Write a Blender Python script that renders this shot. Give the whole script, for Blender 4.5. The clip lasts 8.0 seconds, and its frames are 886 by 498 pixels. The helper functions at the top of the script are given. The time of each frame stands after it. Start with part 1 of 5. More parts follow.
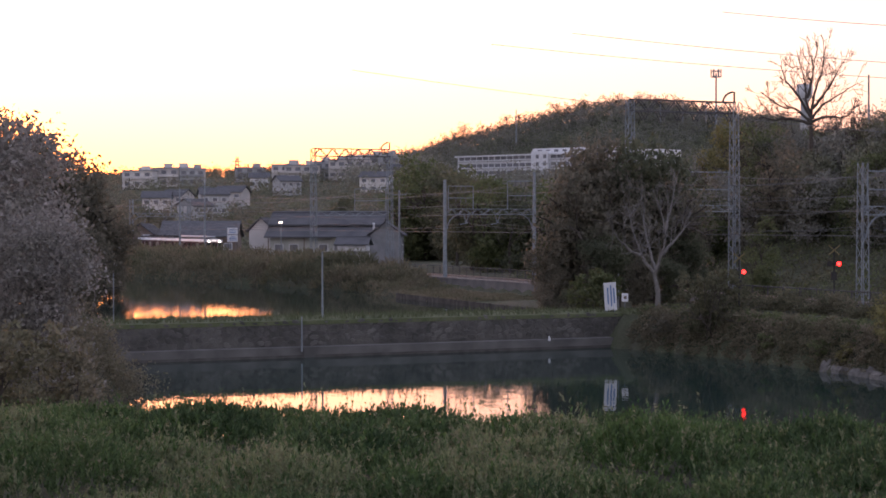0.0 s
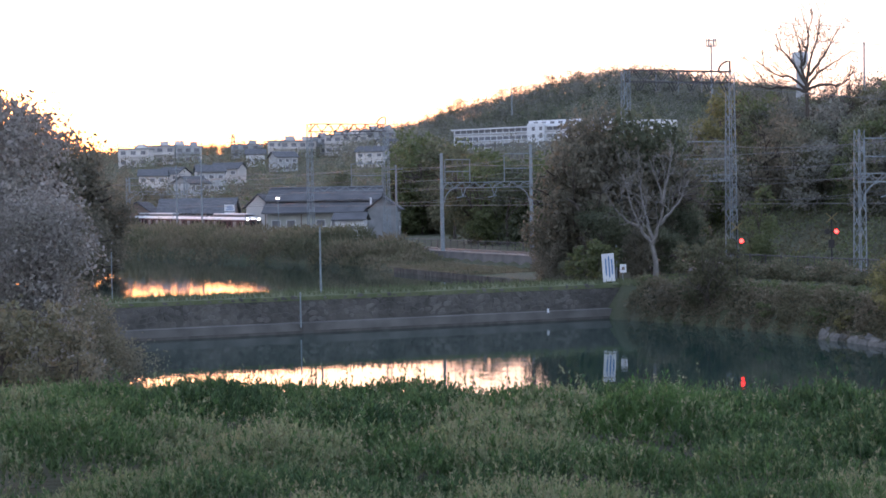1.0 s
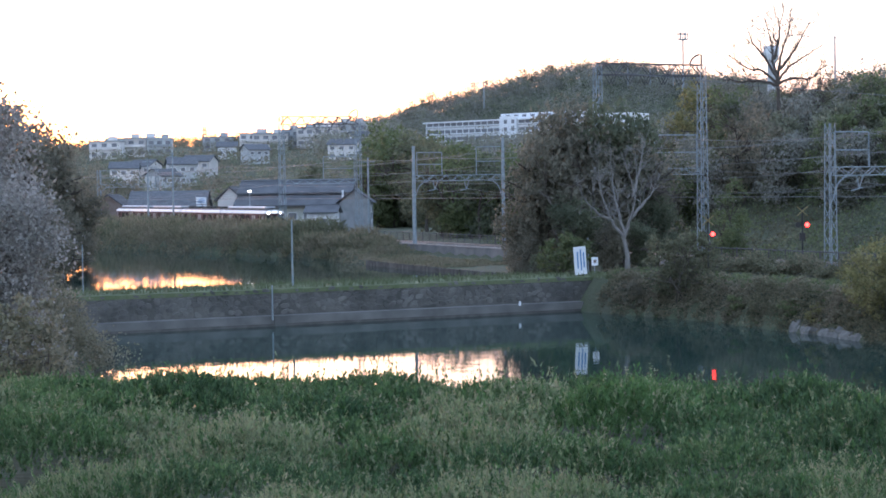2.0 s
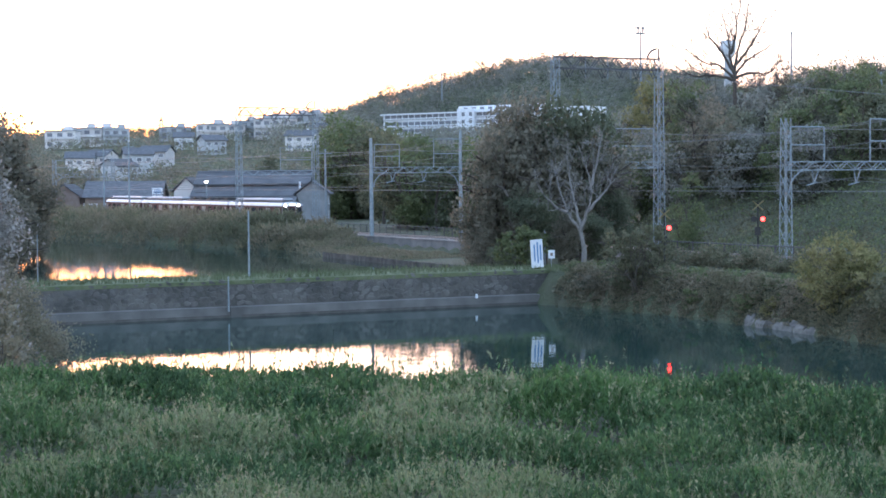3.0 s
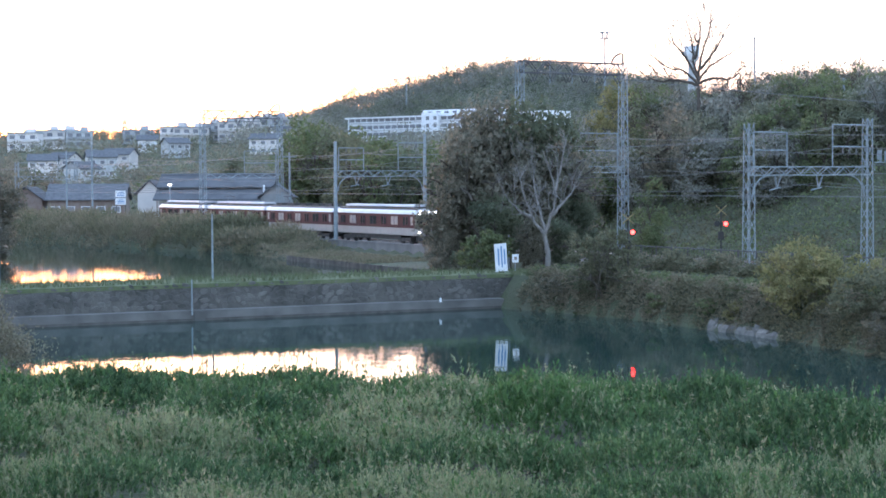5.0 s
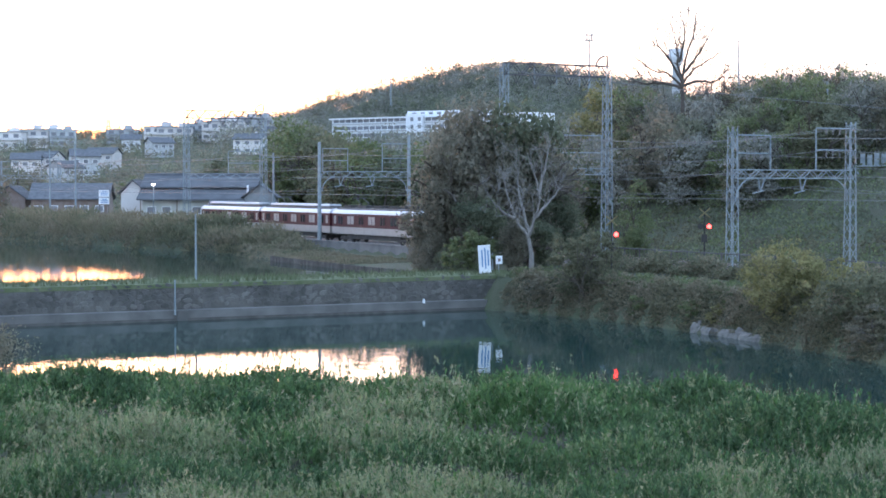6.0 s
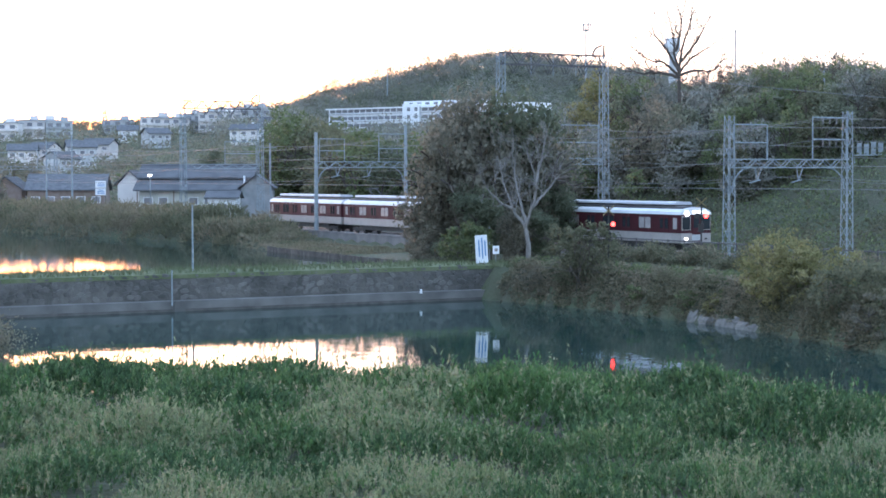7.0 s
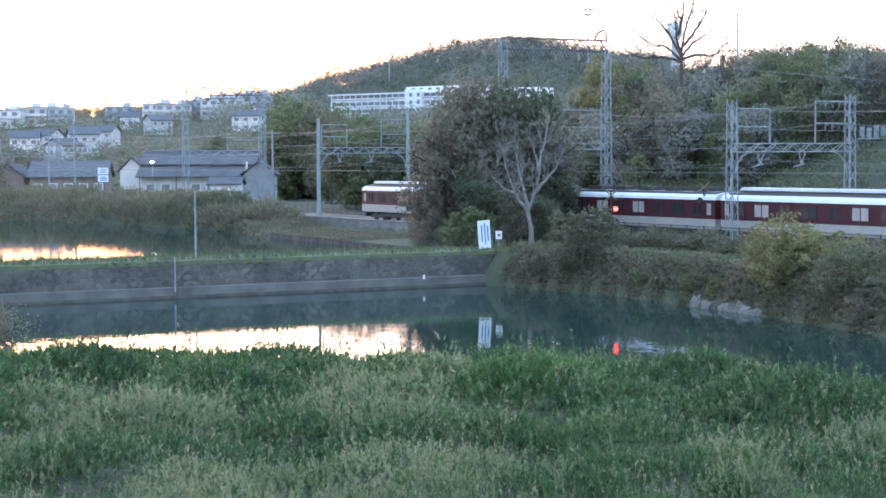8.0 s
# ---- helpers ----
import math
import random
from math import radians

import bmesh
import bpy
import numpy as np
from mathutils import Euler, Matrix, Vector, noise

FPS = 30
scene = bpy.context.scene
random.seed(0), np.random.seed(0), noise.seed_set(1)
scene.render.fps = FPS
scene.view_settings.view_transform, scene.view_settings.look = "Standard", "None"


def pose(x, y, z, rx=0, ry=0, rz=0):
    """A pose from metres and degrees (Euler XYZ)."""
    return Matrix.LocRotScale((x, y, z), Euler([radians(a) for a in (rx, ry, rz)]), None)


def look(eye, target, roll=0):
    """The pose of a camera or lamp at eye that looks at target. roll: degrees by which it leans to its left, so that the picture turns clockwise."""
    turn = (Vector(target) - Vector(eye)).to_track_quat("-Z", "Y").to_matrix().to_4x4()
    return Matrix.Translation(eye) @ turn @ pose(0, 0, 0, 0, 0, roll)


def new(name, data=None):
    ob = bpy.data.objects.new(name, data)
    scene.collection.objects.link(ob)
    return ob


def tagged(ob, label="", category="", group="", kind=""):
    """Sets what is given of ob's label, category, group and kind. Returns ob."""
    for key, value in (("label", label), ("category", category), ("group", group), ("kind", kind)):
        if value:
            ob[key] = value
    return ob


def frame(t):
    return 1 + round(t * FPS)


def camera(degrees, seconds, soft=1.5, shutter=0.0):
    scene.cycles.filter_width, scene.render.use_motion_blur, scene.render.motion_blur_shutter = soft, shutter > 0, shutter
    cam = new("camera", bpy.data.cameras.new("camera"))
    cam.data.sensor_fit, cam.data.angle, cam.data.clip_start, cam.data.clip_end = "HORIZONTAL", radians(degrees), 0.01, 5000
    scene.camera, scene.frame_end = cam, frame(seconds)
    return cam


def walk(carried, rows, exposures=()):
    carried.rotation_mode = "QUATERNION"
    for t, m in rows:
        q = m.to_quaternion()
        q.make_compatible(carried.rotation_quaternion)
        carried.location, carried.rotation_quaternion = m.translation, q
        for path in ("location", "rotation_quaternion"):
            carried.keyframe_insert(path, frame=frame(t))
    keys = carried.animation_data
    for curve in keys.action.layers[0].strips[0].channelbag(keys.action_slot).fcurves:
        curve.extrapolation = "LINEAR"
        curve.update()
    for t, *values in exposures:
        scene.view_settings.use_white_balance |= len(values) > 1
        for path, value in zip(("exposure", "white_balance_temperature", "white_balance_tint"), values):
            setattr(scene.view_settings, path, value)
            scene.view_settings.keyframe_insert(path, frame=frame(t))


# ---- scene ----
cam = camera(28.39, 8.0, soft=1.7)
EYE = 8.8

walk(cam, [
    (0, pose(0, 0, EYE, 89.137, 0.097, 4.227)),
    (0.5, pose(0, 0, EYE, 88.636, 0.639, 4.226)),
    (1, pose(0, 0, EYE, 88.276, 0.978, 4.129)),
    (2.5, pose(0, 0, EYE, 87.941, 0.722, 2.525)),
    (3, pose(0, 0, EYE, 87.757, 0.528, 1.820)),
    (3.5, pose(0, 0, EYE, 87.568, 0.193, 1.235)),
    (4, pose(0, 0, EYE, 87.525, 0.127, 0.898)),
    (4.5, pose(0, 0, EYE, 87.779, 0.358, 0.849)),
    (6, pose(0, 0, EYE, 87.913, 0.010, 0.130)),
    (6.5, pose(0, 0, EYE, 87.764, 0.034, 0.003)),
    (7, pose(0, 0, EYE, 87.589, 0.137, 0.025)),
    (7.5, pose(0, 0, EYE, 87.367, 0.220, 0.150)),
    (8, pose(0, 0, EYE, 87.114, 0.367, 0.105)),
], exposures=[(0, 1.54, 7050, 38), (0.5, 1.85, 6650, 32), (1, 2.24, 6100, 24), (2.5, 2.6, 5700, 15), (3.5, 2.87, 5600, 13), (7, 2.93, 5600, 13), (8, 3.12, 5550, 12)])

# ---- dusk sky and the last of the sun, low behind the ridge ----
SUN_BEARING = -21.0
world = bpy.data.worlds.new("dusk")
scene.world = world
world.use_nodes = True
wn = world.node_tree.nodes
sky = wn.new("ShaderNodeTexSky")
sky.sky_type = "NISHITA"
sky.sun_disc = False
sky.sun_elevation = radians(1.5)
sky.sun_rotation = radians(SUN_BEARING)
sky.air_density, sky.dust_density, sky.ozone_density = 1.0, 1.4, 1.0
# a thin high veil of cloud evens the sky out
veil = wn.new("ShaderNodeMix")
veil.data_type, veil.blend_type = "RGBA", "ADD"
veil.inputs[0].default_value = 1.0
veil.inputs[7].default_value = (1.08, 1.34, 1.8, 1)
mist = wn.new("ShaderNodeHueSaturation")
mist.inputs["Hue"].default_value, mist.inputs["Saturation"].default_value = 0.487, 1.0
world.node_tree.links.new(sky.outputs[0], mist.inputs["Color"])
world.node_tree.links.new(mist.outputs["Color"], veil.inputs[6])
world.node_tree.links.new(veil.outputs[2], wn["Background"].inputs["Color"])
wn["Background"].inputs["Strength"].default_value = 0.12
sun_data = bpy.data.lights.new("sun", "SUN")
sun_data.energy, sun_data.angle, sun_data.color = 0.02, radians(8), (1.0, 0.62, 0.35)
sun = new("sun", sun_data)
sun.matrix_world = look((-40, 100, 40), (-40 + math.sin(radians(180 - SUN_BEARING)) * 50, 100 - math.cos(radians(SUN_BEARING)) * 50, 38.5))


# ---- materials ----
def mat(name, c1, c2=None, scale=3.0, rough=0.85, metal=0.0, bump=0.0, bump_scale=20.0, vary=0.0, by="", ior=1.5, thin=0.0):
    """Two colours mixed by noise in metres; vary: brightness by object or by island."""
    m = bpy.data.materials.new(name)
    m.use_nodes = True
    nt = m.node_tree
    p = nt.nodes["Principled BSDF"]
    p.inputs["Roughness"].default_value = rough
    p.inputs["Metallic"].default_value = metal
    p.inputs["IOR"].default_value = ior
    geo = nt.nodes.new("ShaderNodeNewGeometry")
    tex = nt.nodes.new("ShaderNodeTexNoise")
    tex.inputs["Scale"].default_value = scale
    tex.inputs["Detail"].default_value = 5
    nt.links.new(geo.outputs["Position"], tex.inputs["Vector"])
    ramp = nt.nodes.new("ShaderNodeValToRGB")
    ramp.color_ramp.elements[0].position, ramp.color_ramp.elements[1].position = 0.35, 0.65
    ramp.color_ramp.elements[0].color = (*c1, 1)
    ramp.color_ramp.elements[1].color = (*(c2 or c1), 1)
    nt.links.new(tex.outputs["Fac"], ramp.inputs["Fac"])
    out = ramp.outputs["Color"]
    if vary:
        hsv = nt.nodes.new("ShaderNodeHueSaturation")
        mr = nt.nodes.new("ShaderNodeMapRange")
        mr.inputs["To Min"].default_value, mr.inputs["To Max"].default_value = 1 - vary, 1 + vary
        if by == "island":
            nt.links.new(geo.outputs["Random Per Island"], mr.inputs["Value"])
        else:
            info = nt.nodes.new("ShaderNodeObjectInfo")
            nt.links.new(info.outputs["Random"], mr.inputs["Value"])
        nt.links.new(mr.outputs["Result"], hsv.inputs["Value"])
        nt.links.new(out, hsv.inputs["Color"])
        out = hsv.outputs["Color"]
    nt.links.new(out, p.inputs["Base Color"])
    if thin:
        # light that passes through a leaf
        tr = nt.nodes.new("ShaderNodeBsdfTranslucent")
        mix = nt.nodes.new("ShaderNodeMixShader")
        mix.inputs[0].default_value = thin
        nt.links.new(out, tr.inputs["Color"])
        nt.links.new(p.outputs[0], mix.inputs[1])
        nt.links.new(tr.outputs[0], mix.inputs[2])
        nt.links.new(mix.outputs[0], nt.nodes["Material Output"].inputs["Surface"])
    if bump:
        t2 = nt.nodes.new("ShaderNodeTexNoise")
        t2.inputs["Scale"].default_value = bump_scale
        t2.inputs["Detail"].default_value = 4
        nt.links.new(geo.outputs["Position"], t2.inputs["Vector"])
        b = nt.nodes.new("ShaderNodeBump")
        b.inputs["Strength"].default_value = bump
        b.inputs["Distance"].default_value = 1.0 / bump_scale
        nt.links.new(t2.outputs["Fac"], b.inputs["Height"])
        nt.links.new(b.outputs["Normal"], p.inputs["Normal"])
    return m


def glow(name, colour, strength):
    m = bpy.data.materials.new(name)
    m.use_nodes = True
    p = m.node_tree.nodes["Principled BSDF"]
    p.inputs["Base Color"].default_value = (*colour, 1)
    p.inputs["Emission Color"].default_value = (*colour, 1)
    p.inputs["Emission Strength"].default_value = strength
    return m


SOIL = mat("soil", (0.06, 0.062, 0.038), (0.055, 0.07, 0.034), 0.35, 0.95, bump=0.6, bump_scale=4)
TURF = mat("turf", (0.085, 0.11, 0.05), (0.13, 0.145, 0.08), 1.5, 0.95, bump=0.5, bump_scale=8)
WATER = mat("pond_water", (0.012, 0.035, 0.032), (0.016, 0.042, 0.036), 0.1, 0.02, bump=0.006, bump_scale=0.8, ior=1.33)
CONCRETE = mat("concrete", (0.13, 0.13, 0.13), (0.2, 0.19, 0.185), 0.8, 0.9, bump=0.3, bump_scale=12)
WET_CONCRETE = mat("damp_concrete", (0.085, 0.085, 0.08), (0.15, 0.148, 0.14), 0.5, 0.85, bump=0.3, bump_scale=10)
STONE = mat("dam_stone", (0.06, 0.06, 0.055), (0.145, 0.14, 0.13), 0.55, 0.92, bump=0.5, bump_scale=9, vary=0.18)
DARK_STONE = mat("dam_joint", (0.055, 0.055, 0.05), (0.115, 0.112, 0.1), 0.5, 0.95, bump=0.5, bump_scale=6)
OLD_BOARD = mat("weathered_board", (0.06, 0.055, 0.05), (0.1, 0.095, 0.085), 1.5, 0.9, vary=0.3)
PALE_STONE = mat("pale_rock", (0.1, 0.098, 0.092), (0.19, 0.182, 0.17), 3.0, 0.9, bump=0.5, bump_scale=8, vary=0.2)
STEEL = mat("galvanised_steel", (0.19, 0.23, 0.26), (0.26, 0.3, 0.32), 3.0, 0.55, metal=0.2)
DARK_STEEL = mat("dark_steel", (0.07, 0.07, 0.075), (0.1, 0.095, 0.095), 2.0, 0.6, metal=0.3)
WIRE = mat("wire", (0.16, 0.17, 0.18), None, 1, 0.5, metal=0.3)
BALLAST = mat("ballast", (0.16, 0.14, 0.13), (0.24, 0.22, 0.2), 3, 0.95, bump=0.6, bump_scale=14)
RAIL = mat("rail_steel", (0.25, 0.2, 0.17), (0.35, 0.32, 0.3), 2, 0.4, metal=0.7)
GRASS = mat("weeds", (0.057, 0.112, 0.042), (0.108, 0.168, 0.068), 1.3, 0.8, vary=0.4, by="island", thin=0.52)
GRASS_PALE = mat("pale_weeds", (0.165, 0.215, 0.1), (0.235, 0.265, 0.148), 0.9, 0.9, vary=0.25, by="island", thin=0.52)
GRASS_LUSH = mat("lush_grass", (0.07, 0.14, 0.042), (0.1, 0.175, 0.062), 0.9, 0.8, vary=0.3, by="island", thin=0.52)
GRASS_DEEP = mat("deep_weeds", (0.048, 0.095, 0.039), (0.078, 0.132, 0.057), 1.1, 0.8, vary=0.35, by="island", thin=0.5)
SEED = mat("seed_heads", (0.19, 0.21, 0.12), (0.25, 0.235, 0.15), 1.2, 0.9, vary=0.3, by="island", thin=0.4)
# the LEAF_ colours are raised to stand in for haze and flare
LEAF_DARK = mat("dark_leaves", (0.11, 0.13, 0.086), (0.155, 0.17, 0.108), 0.3, 0.85, vary=0.3, by="island", thin=0.6)
LEAF_BROWN = mat("brownish_leaves", (0.165, 0.158, 0.12), (0.215, 0.202, 0.152), 0.25, 0.9, vary=0.3, by="island", thin=0.6)
LEAF_GREEN = mat("fresh_leaves", (0.12, 0.15, 0.07), (0.16, 0.185, 0.09), 0.25, 0.85, vary=0.3, by="island", thin=0.52)
LEAF_YELLOW = mat("yellow_green_leaves", (0.19, 0.19, 0.08), (0.25, 0.23, 0.11), 0.6, 0.85, vary=0.3, by="island", thin=0.52)
# distance haze is put into these two tree colours, paler than the plants
HILL_GREY = mat("hazed_twigs", (0.183, 0.19, 0.162), (0.238, 0.243, 0.208), 0.03, 0.9, vary=0.3, by="island", thin=0.4)
HILL_GREEN = mat("hazed_spring_leaves", (0.165, 0.185, 0.125), (0.21, 0.22, 0.155), 0.03, 0.9, vary=0.3, by="island", thin=0.4)
LEAF_OLIVE = mat("olive_leaves", (0.12, 0.13, 0.08), (0.16, 0.16, 0.1), 0.3, 0.9, vary=0.3, by="island", thin=0.52)
BLOSSOM = mat("pale_blossom", (0.34, 0.32, 0.3), (0.22, 0.21, 0.18), 0.7, 0.9, vary=0.3, by="island", thin=0.4)
REED = mat("dry_reeds", (0.215, 0.19, 0.135), (0.165, 0.162, 0.1), 0.3, 0.9, vary=0.3, by="island", thin=0.4)
SLOPE_GRASS = mat("slope_grass", (0.1, 0.105, 0.065), (0.14, 0.135, 0.085), 0.2, 0.9, vary=0.3, by="island", thin=0.45)
BARK = mat("bark", (0.06, 0.05, 0.042), (0.09, 0.078, 0.066), 4, 0.95)
PALE_BARK = mat("pale_bark", (0.2, 0.193, 0.182), (0.15, 0.143, 0.134), 4, 0.9)
WHITE = mat("white_paint", (0.72, 0.74, 0.76), (0.62, 0.65, 0.68), 1.0, 0.6)
PLASTER = mat("house_plaster", (0.4, 0.42, 0.43), (0.3, 0.32, 0.33), 0.7, 0.85, vary=0.2)
TILE = mat("roof_tiles", (0.085, 0.09, 0.1), (0.125, 0.13, 0.138), 1.5, 0.95, ior=1.3, bump=0.4, bump_scale=5, vary=0.2)
TIN = mat("weathered_tin", (0.085, 0.09, 0.098), (0.12, 0.125, 0.135), 0.5, 0.9, ior=1.3)
CREAM_WALL = mat("cream_plaster", (0.5, 0.52, 0.48), (0.38, 0.4, 0.38), 0.6, 0.85)
# pale walls, with haze and dusk over the far ridge put into the colour
PALE_WALL = mat("hazed_render", (0.62, 0.6, 0.58), (0.5, 0.49, 0.48), 0.2, 0.85, vary=0.2)
GREY_WALL = mat("grey_boards", (0.2, 0.21, 0.22), (0.27, 0.28, 0.29), 0.8, 0.85)
BROWN_WALL = mat("brown_boards", (0.17, 0.13, 0.11), (0.22, 0.18, 0.16), 1, 0.85)
# far windows: their low contrast through haze is put into this grey
WINDOW_GREY = mat("grey_far_window", (0.12, 0.13, 0.15), (0.2, 0.21, 0.23), 0.4, 0.3)
GLASS_DARK = mat("dark_glass", (0.03, 0.035, 0.04), None, 1, 0.12)
RED = mat("train_red", (0.044, 0.01, 0.014), (0.056, 0.013, 0.018), 1.2, 0.6, ior=1.35)
CREAM = mat("train_cream", (0.28, 0.265, 0.25), (0.33, 0.31, 0.29), 1.2, 0.55)
ROOF_GREY = mat("train_roof", (0.64, 0.67, 0.7), (0.54, 0.57, 0.6), 0.9, 0.4)
ROOF_COVER = mat("train_roof_cover", (0.4, 0.43, 0.47), (0.48, 0.5, 0.53), 0.9, 0.5)
UNDER = mat("underframe", (0.03, 0.03, 0.03), (0.06, 0.055, 0.05), 2, 0.8)
# pale train windows: the glass's reflection is put into the colour
PALE_PANE = mat("pale_window_reflection", (0.36, 0.34, 0.33), (0.28, 0.27, 0.27), 2, 0.25)
LAMP_WHITE = glow("train_lamp", (1.0, 0.93, 0.8), 2.5)
LAMP_SIGN = glow("train_sign_glow", (1.0, 0.95, 0.85), 0.35)
LAMP_RED = glow("signal_lamp", (1.0, 0.03, 0.02), 2.5)
LAMP_STREET = glow("street_lamp_glow", (1.0, 0.9, 0.7), 2)
BLUE = mat("sign_blue", (0.08, 0.2, 0.4), None, 1, 0.6)
BLACK = mat("black_paint", (0.02, 0.02, 0.02), None, 1, 0.6)
YELLOW = mat("yellow_paint", (0.3, 0.25, 0.12), None, 1, 0.6)


# ---- mesh helpers ----
class Soup:
    def __init__(self):
        self.v, self.f = [], []

    def box(self, x, y, z, sx, sy, sz, rz=0.0):
        """A box by its centre and full sizes."""
        c, s = math.cos(rz), math.sin(rz)
        n = len(self.v)
        for dz in (-0.5, 0.5):
            for dx, dy in ((-0.5, -0.5), (0.5, -0.5), (0.5, 0.5), (-0.5, 0.5)):
                a, b = dx * sx, dy * sy
                self.v.append((x + a * c - b * s, y + a * s + b * c, z + dz * sz))
        self.f += [(n, n + 3, n + 2, n + 1), (n + 4, n + 5, n + 6, n + 7)]
        self.f += [(n + i, n + (i + 1) % 4, n + 4 + (i + 1) % 4, n + 4 + i) for i in range(4)]
        return self

    def tube(self, p, q, r0, r1=None, n=6, cap=False):
        r1 = r0 if r1 is None else r1
        p, q = Vector(p), Vector(q)
        d = (q - p)
        if d.length < 1e-6:
            return self
        d.normalize()
        a = d.orthogonal().normalized()
        b = d.cross(a)
        k = len(self.v)
        for c, r in ((p, r0), (q, r1)):
            for i in range(n):
                t = 2 * math.pi * i / n
                self.v.append(tuple(c + a * (r * math.cos(t)) + b * (r * math.sin(t))))
        self.f += [(k + i, k + (i + 1) % n, k + n + (i + 1) % n, k + n + i) for i in range(n)]
        if cap:
            self.f += [tuple(k + n - 1 - i for i in range(n)), tuple(k + n + i for i in range(n))]
        return self

    def path(self, pts, radii, n=5):
        """One connected tube through the points; radii: one or one for each."""
        k, pts = len(self.v), [Vector(p) for p in pts]
        radii = radii if isinstance(radii, (list, tuple)) else [radii] * len(pts)
        a = None
        for i, p in enumerate(pts):
            d = (pts[min(i + 1, len(pts) - 1)] - pts[max(i - 1, 0)]).normalized()
            a = d.orthogonal().normalized() if a is None else (a - d * a.dot(d)).normalized()
            b = d.cross(a)
            for j in range(n):
                t = 2 * math.pi * j / n
                self.v.append(tuple(p + a * (radii[i] * math.cos(t)) + b * (radii[i] * math.sin(t))))
        for i in range(len(pts) - 1):
            o = k + i * n
            self.f += [(o + j, o + (j + 1) % n, o + n + (j + 1) % n, o + n + j) for j in range(n)]
        return self

    def face(self, *pts):
        k = len(self.v)
        self.v += [tuple(p) for p in pts]
        self.f.append(tuple(range(k, k + len(pts))))
        return self

    def prism(self, profile, x0, x1):
        """A closed y-z profile drawn out along x."""
        k, n = len(self.v), len(profile)
        self.v += [(x0, y, z) for y, z in profile] + [(x1, y, z) for y, z in profile]
        self.f += [(k + i, k + (i + 1) % n, k + n + (i + 1) % n, k + n + i) for i in range(n)]
        self.f += [tuple(k + n - 1 - i for i in range(n)), tuple(k + n + i for i in range(n))]
        return self

    def mesh(self, name, material):
        me = bpy.data.meshes.new(name)
        me.from_pydata(self.v, [], self.f)
        me.materials.append(material)
        me.update()
        return me


def quads(name, pts, material, corners=4):
    """A mesh of loose faces from an array (n, corners, 3)."""
    pts = np.asarray(pts, dtype=np.float32)
    n = len(pts)
    me = bpy.data.meshes.new(name)
    me.vertices.add(n * corners)
    me.vertices.foreach_set("co", pts.reshape(-1))
    me.loops.add(n * corners)
    me.loops.foreach_set("vertex_index", np.arange(n * corners, dtype=np.int32))
    me.polygons.add(n)
    me.polygons.foreach_set("loop_start", np.arange(0, n * corners, corners, dtype=np.int32))
    me.materials.append(material)
    me.update(calc_edges=True)
    return me


def part(name, g, material, parent, label="", m=None):
    me = g.mesh(name, material) if isinstance(g, Soup) else g
    ob = new(name, me)
    ob.parent = parent
    if m is not None:
        ob.matrix_basis = m
    return tagged(ob, label) if label else ob


def thing(name, label, category, m=None, group="", kind=""):
    ob = new(name)
    ob.empty_display_size = 0.3
    if m is not None:
        ob.matrix_basis = m
    return tagged(ob, label, category, group, kind)


def solid(name, g, material, label, category, kind="", group=""):
    return tagged(new(name, g.mesh(name, material) if isinstance(g, Soup) else g), label, category, group, kind)


# ---- plan: the railway runs straight, from far left to near right ----
ALONG = Vector((0.4677, -0.8839))
ACROSS = Vector((0.8839, 0.4677))
ORIGIN = Vector((-25.06, 217.45))
RAIL_Z = 2.65
TRACK_TURN = math.atan2(ALONG.y, ALONG.x)


def rail(a, c=0.0, z=0.0):
    """A place a metres along the near track, c metres to its far side, z over the rails."""
    p = ORIGIN + ALONG * a + ACROSS * c
    return Vector((p.x, p.y, RAIL_Z + z))


def track_coords(x, y):
    dx, dy = x - ORIGIN.x, y - ORIGIN.y
    return dx * ALONG.x + dy * ALONG.y, dx * ACROSS.x + dy * ACROSS.y


def smooth(a, b, x):
    t = np.clip((x - a) / (b - a), 0, 1)
    return t * t * (3 - 2 * t)


def dam_y(x):
    """The water-side foot of the dam."""
    return 122.7 + 0.52 * x


def shore_right(y):
    """x of the right-hand shore of the near pond, at the water."""
    return np.interp(y, (40, 70, 85, 93, 98, 102, 105, 112, 117, 121, 124, 130), (34, 29, 21.6, 19.3, 17.6, 16.1, 14.5, 11.2, 7.8, 4.8, 2.3, 2.3))


UPPER_WATER = 1.4


def shore_upper(a):
    """How far off the near track the upper pond begins."""
    return np.interp(a, (-100, -30, -9, 4, 21, 30, 46, 68, 100), (-24, -21.5, -17.5, -15.5, -13.6, -12.5, -14.3, -15.4, -15))


RIDGE_B = (-0.6, -0.3, -0.2, -0.1, -0.066, -0.027, 0.005, 0.028, 0.047, 0.07, 0.1, 0.2, 0.6)
RIDGE_Z = (22, 29, 32, 36, 47, 56, 63, 66, 66, 62, 58, 52, 40)


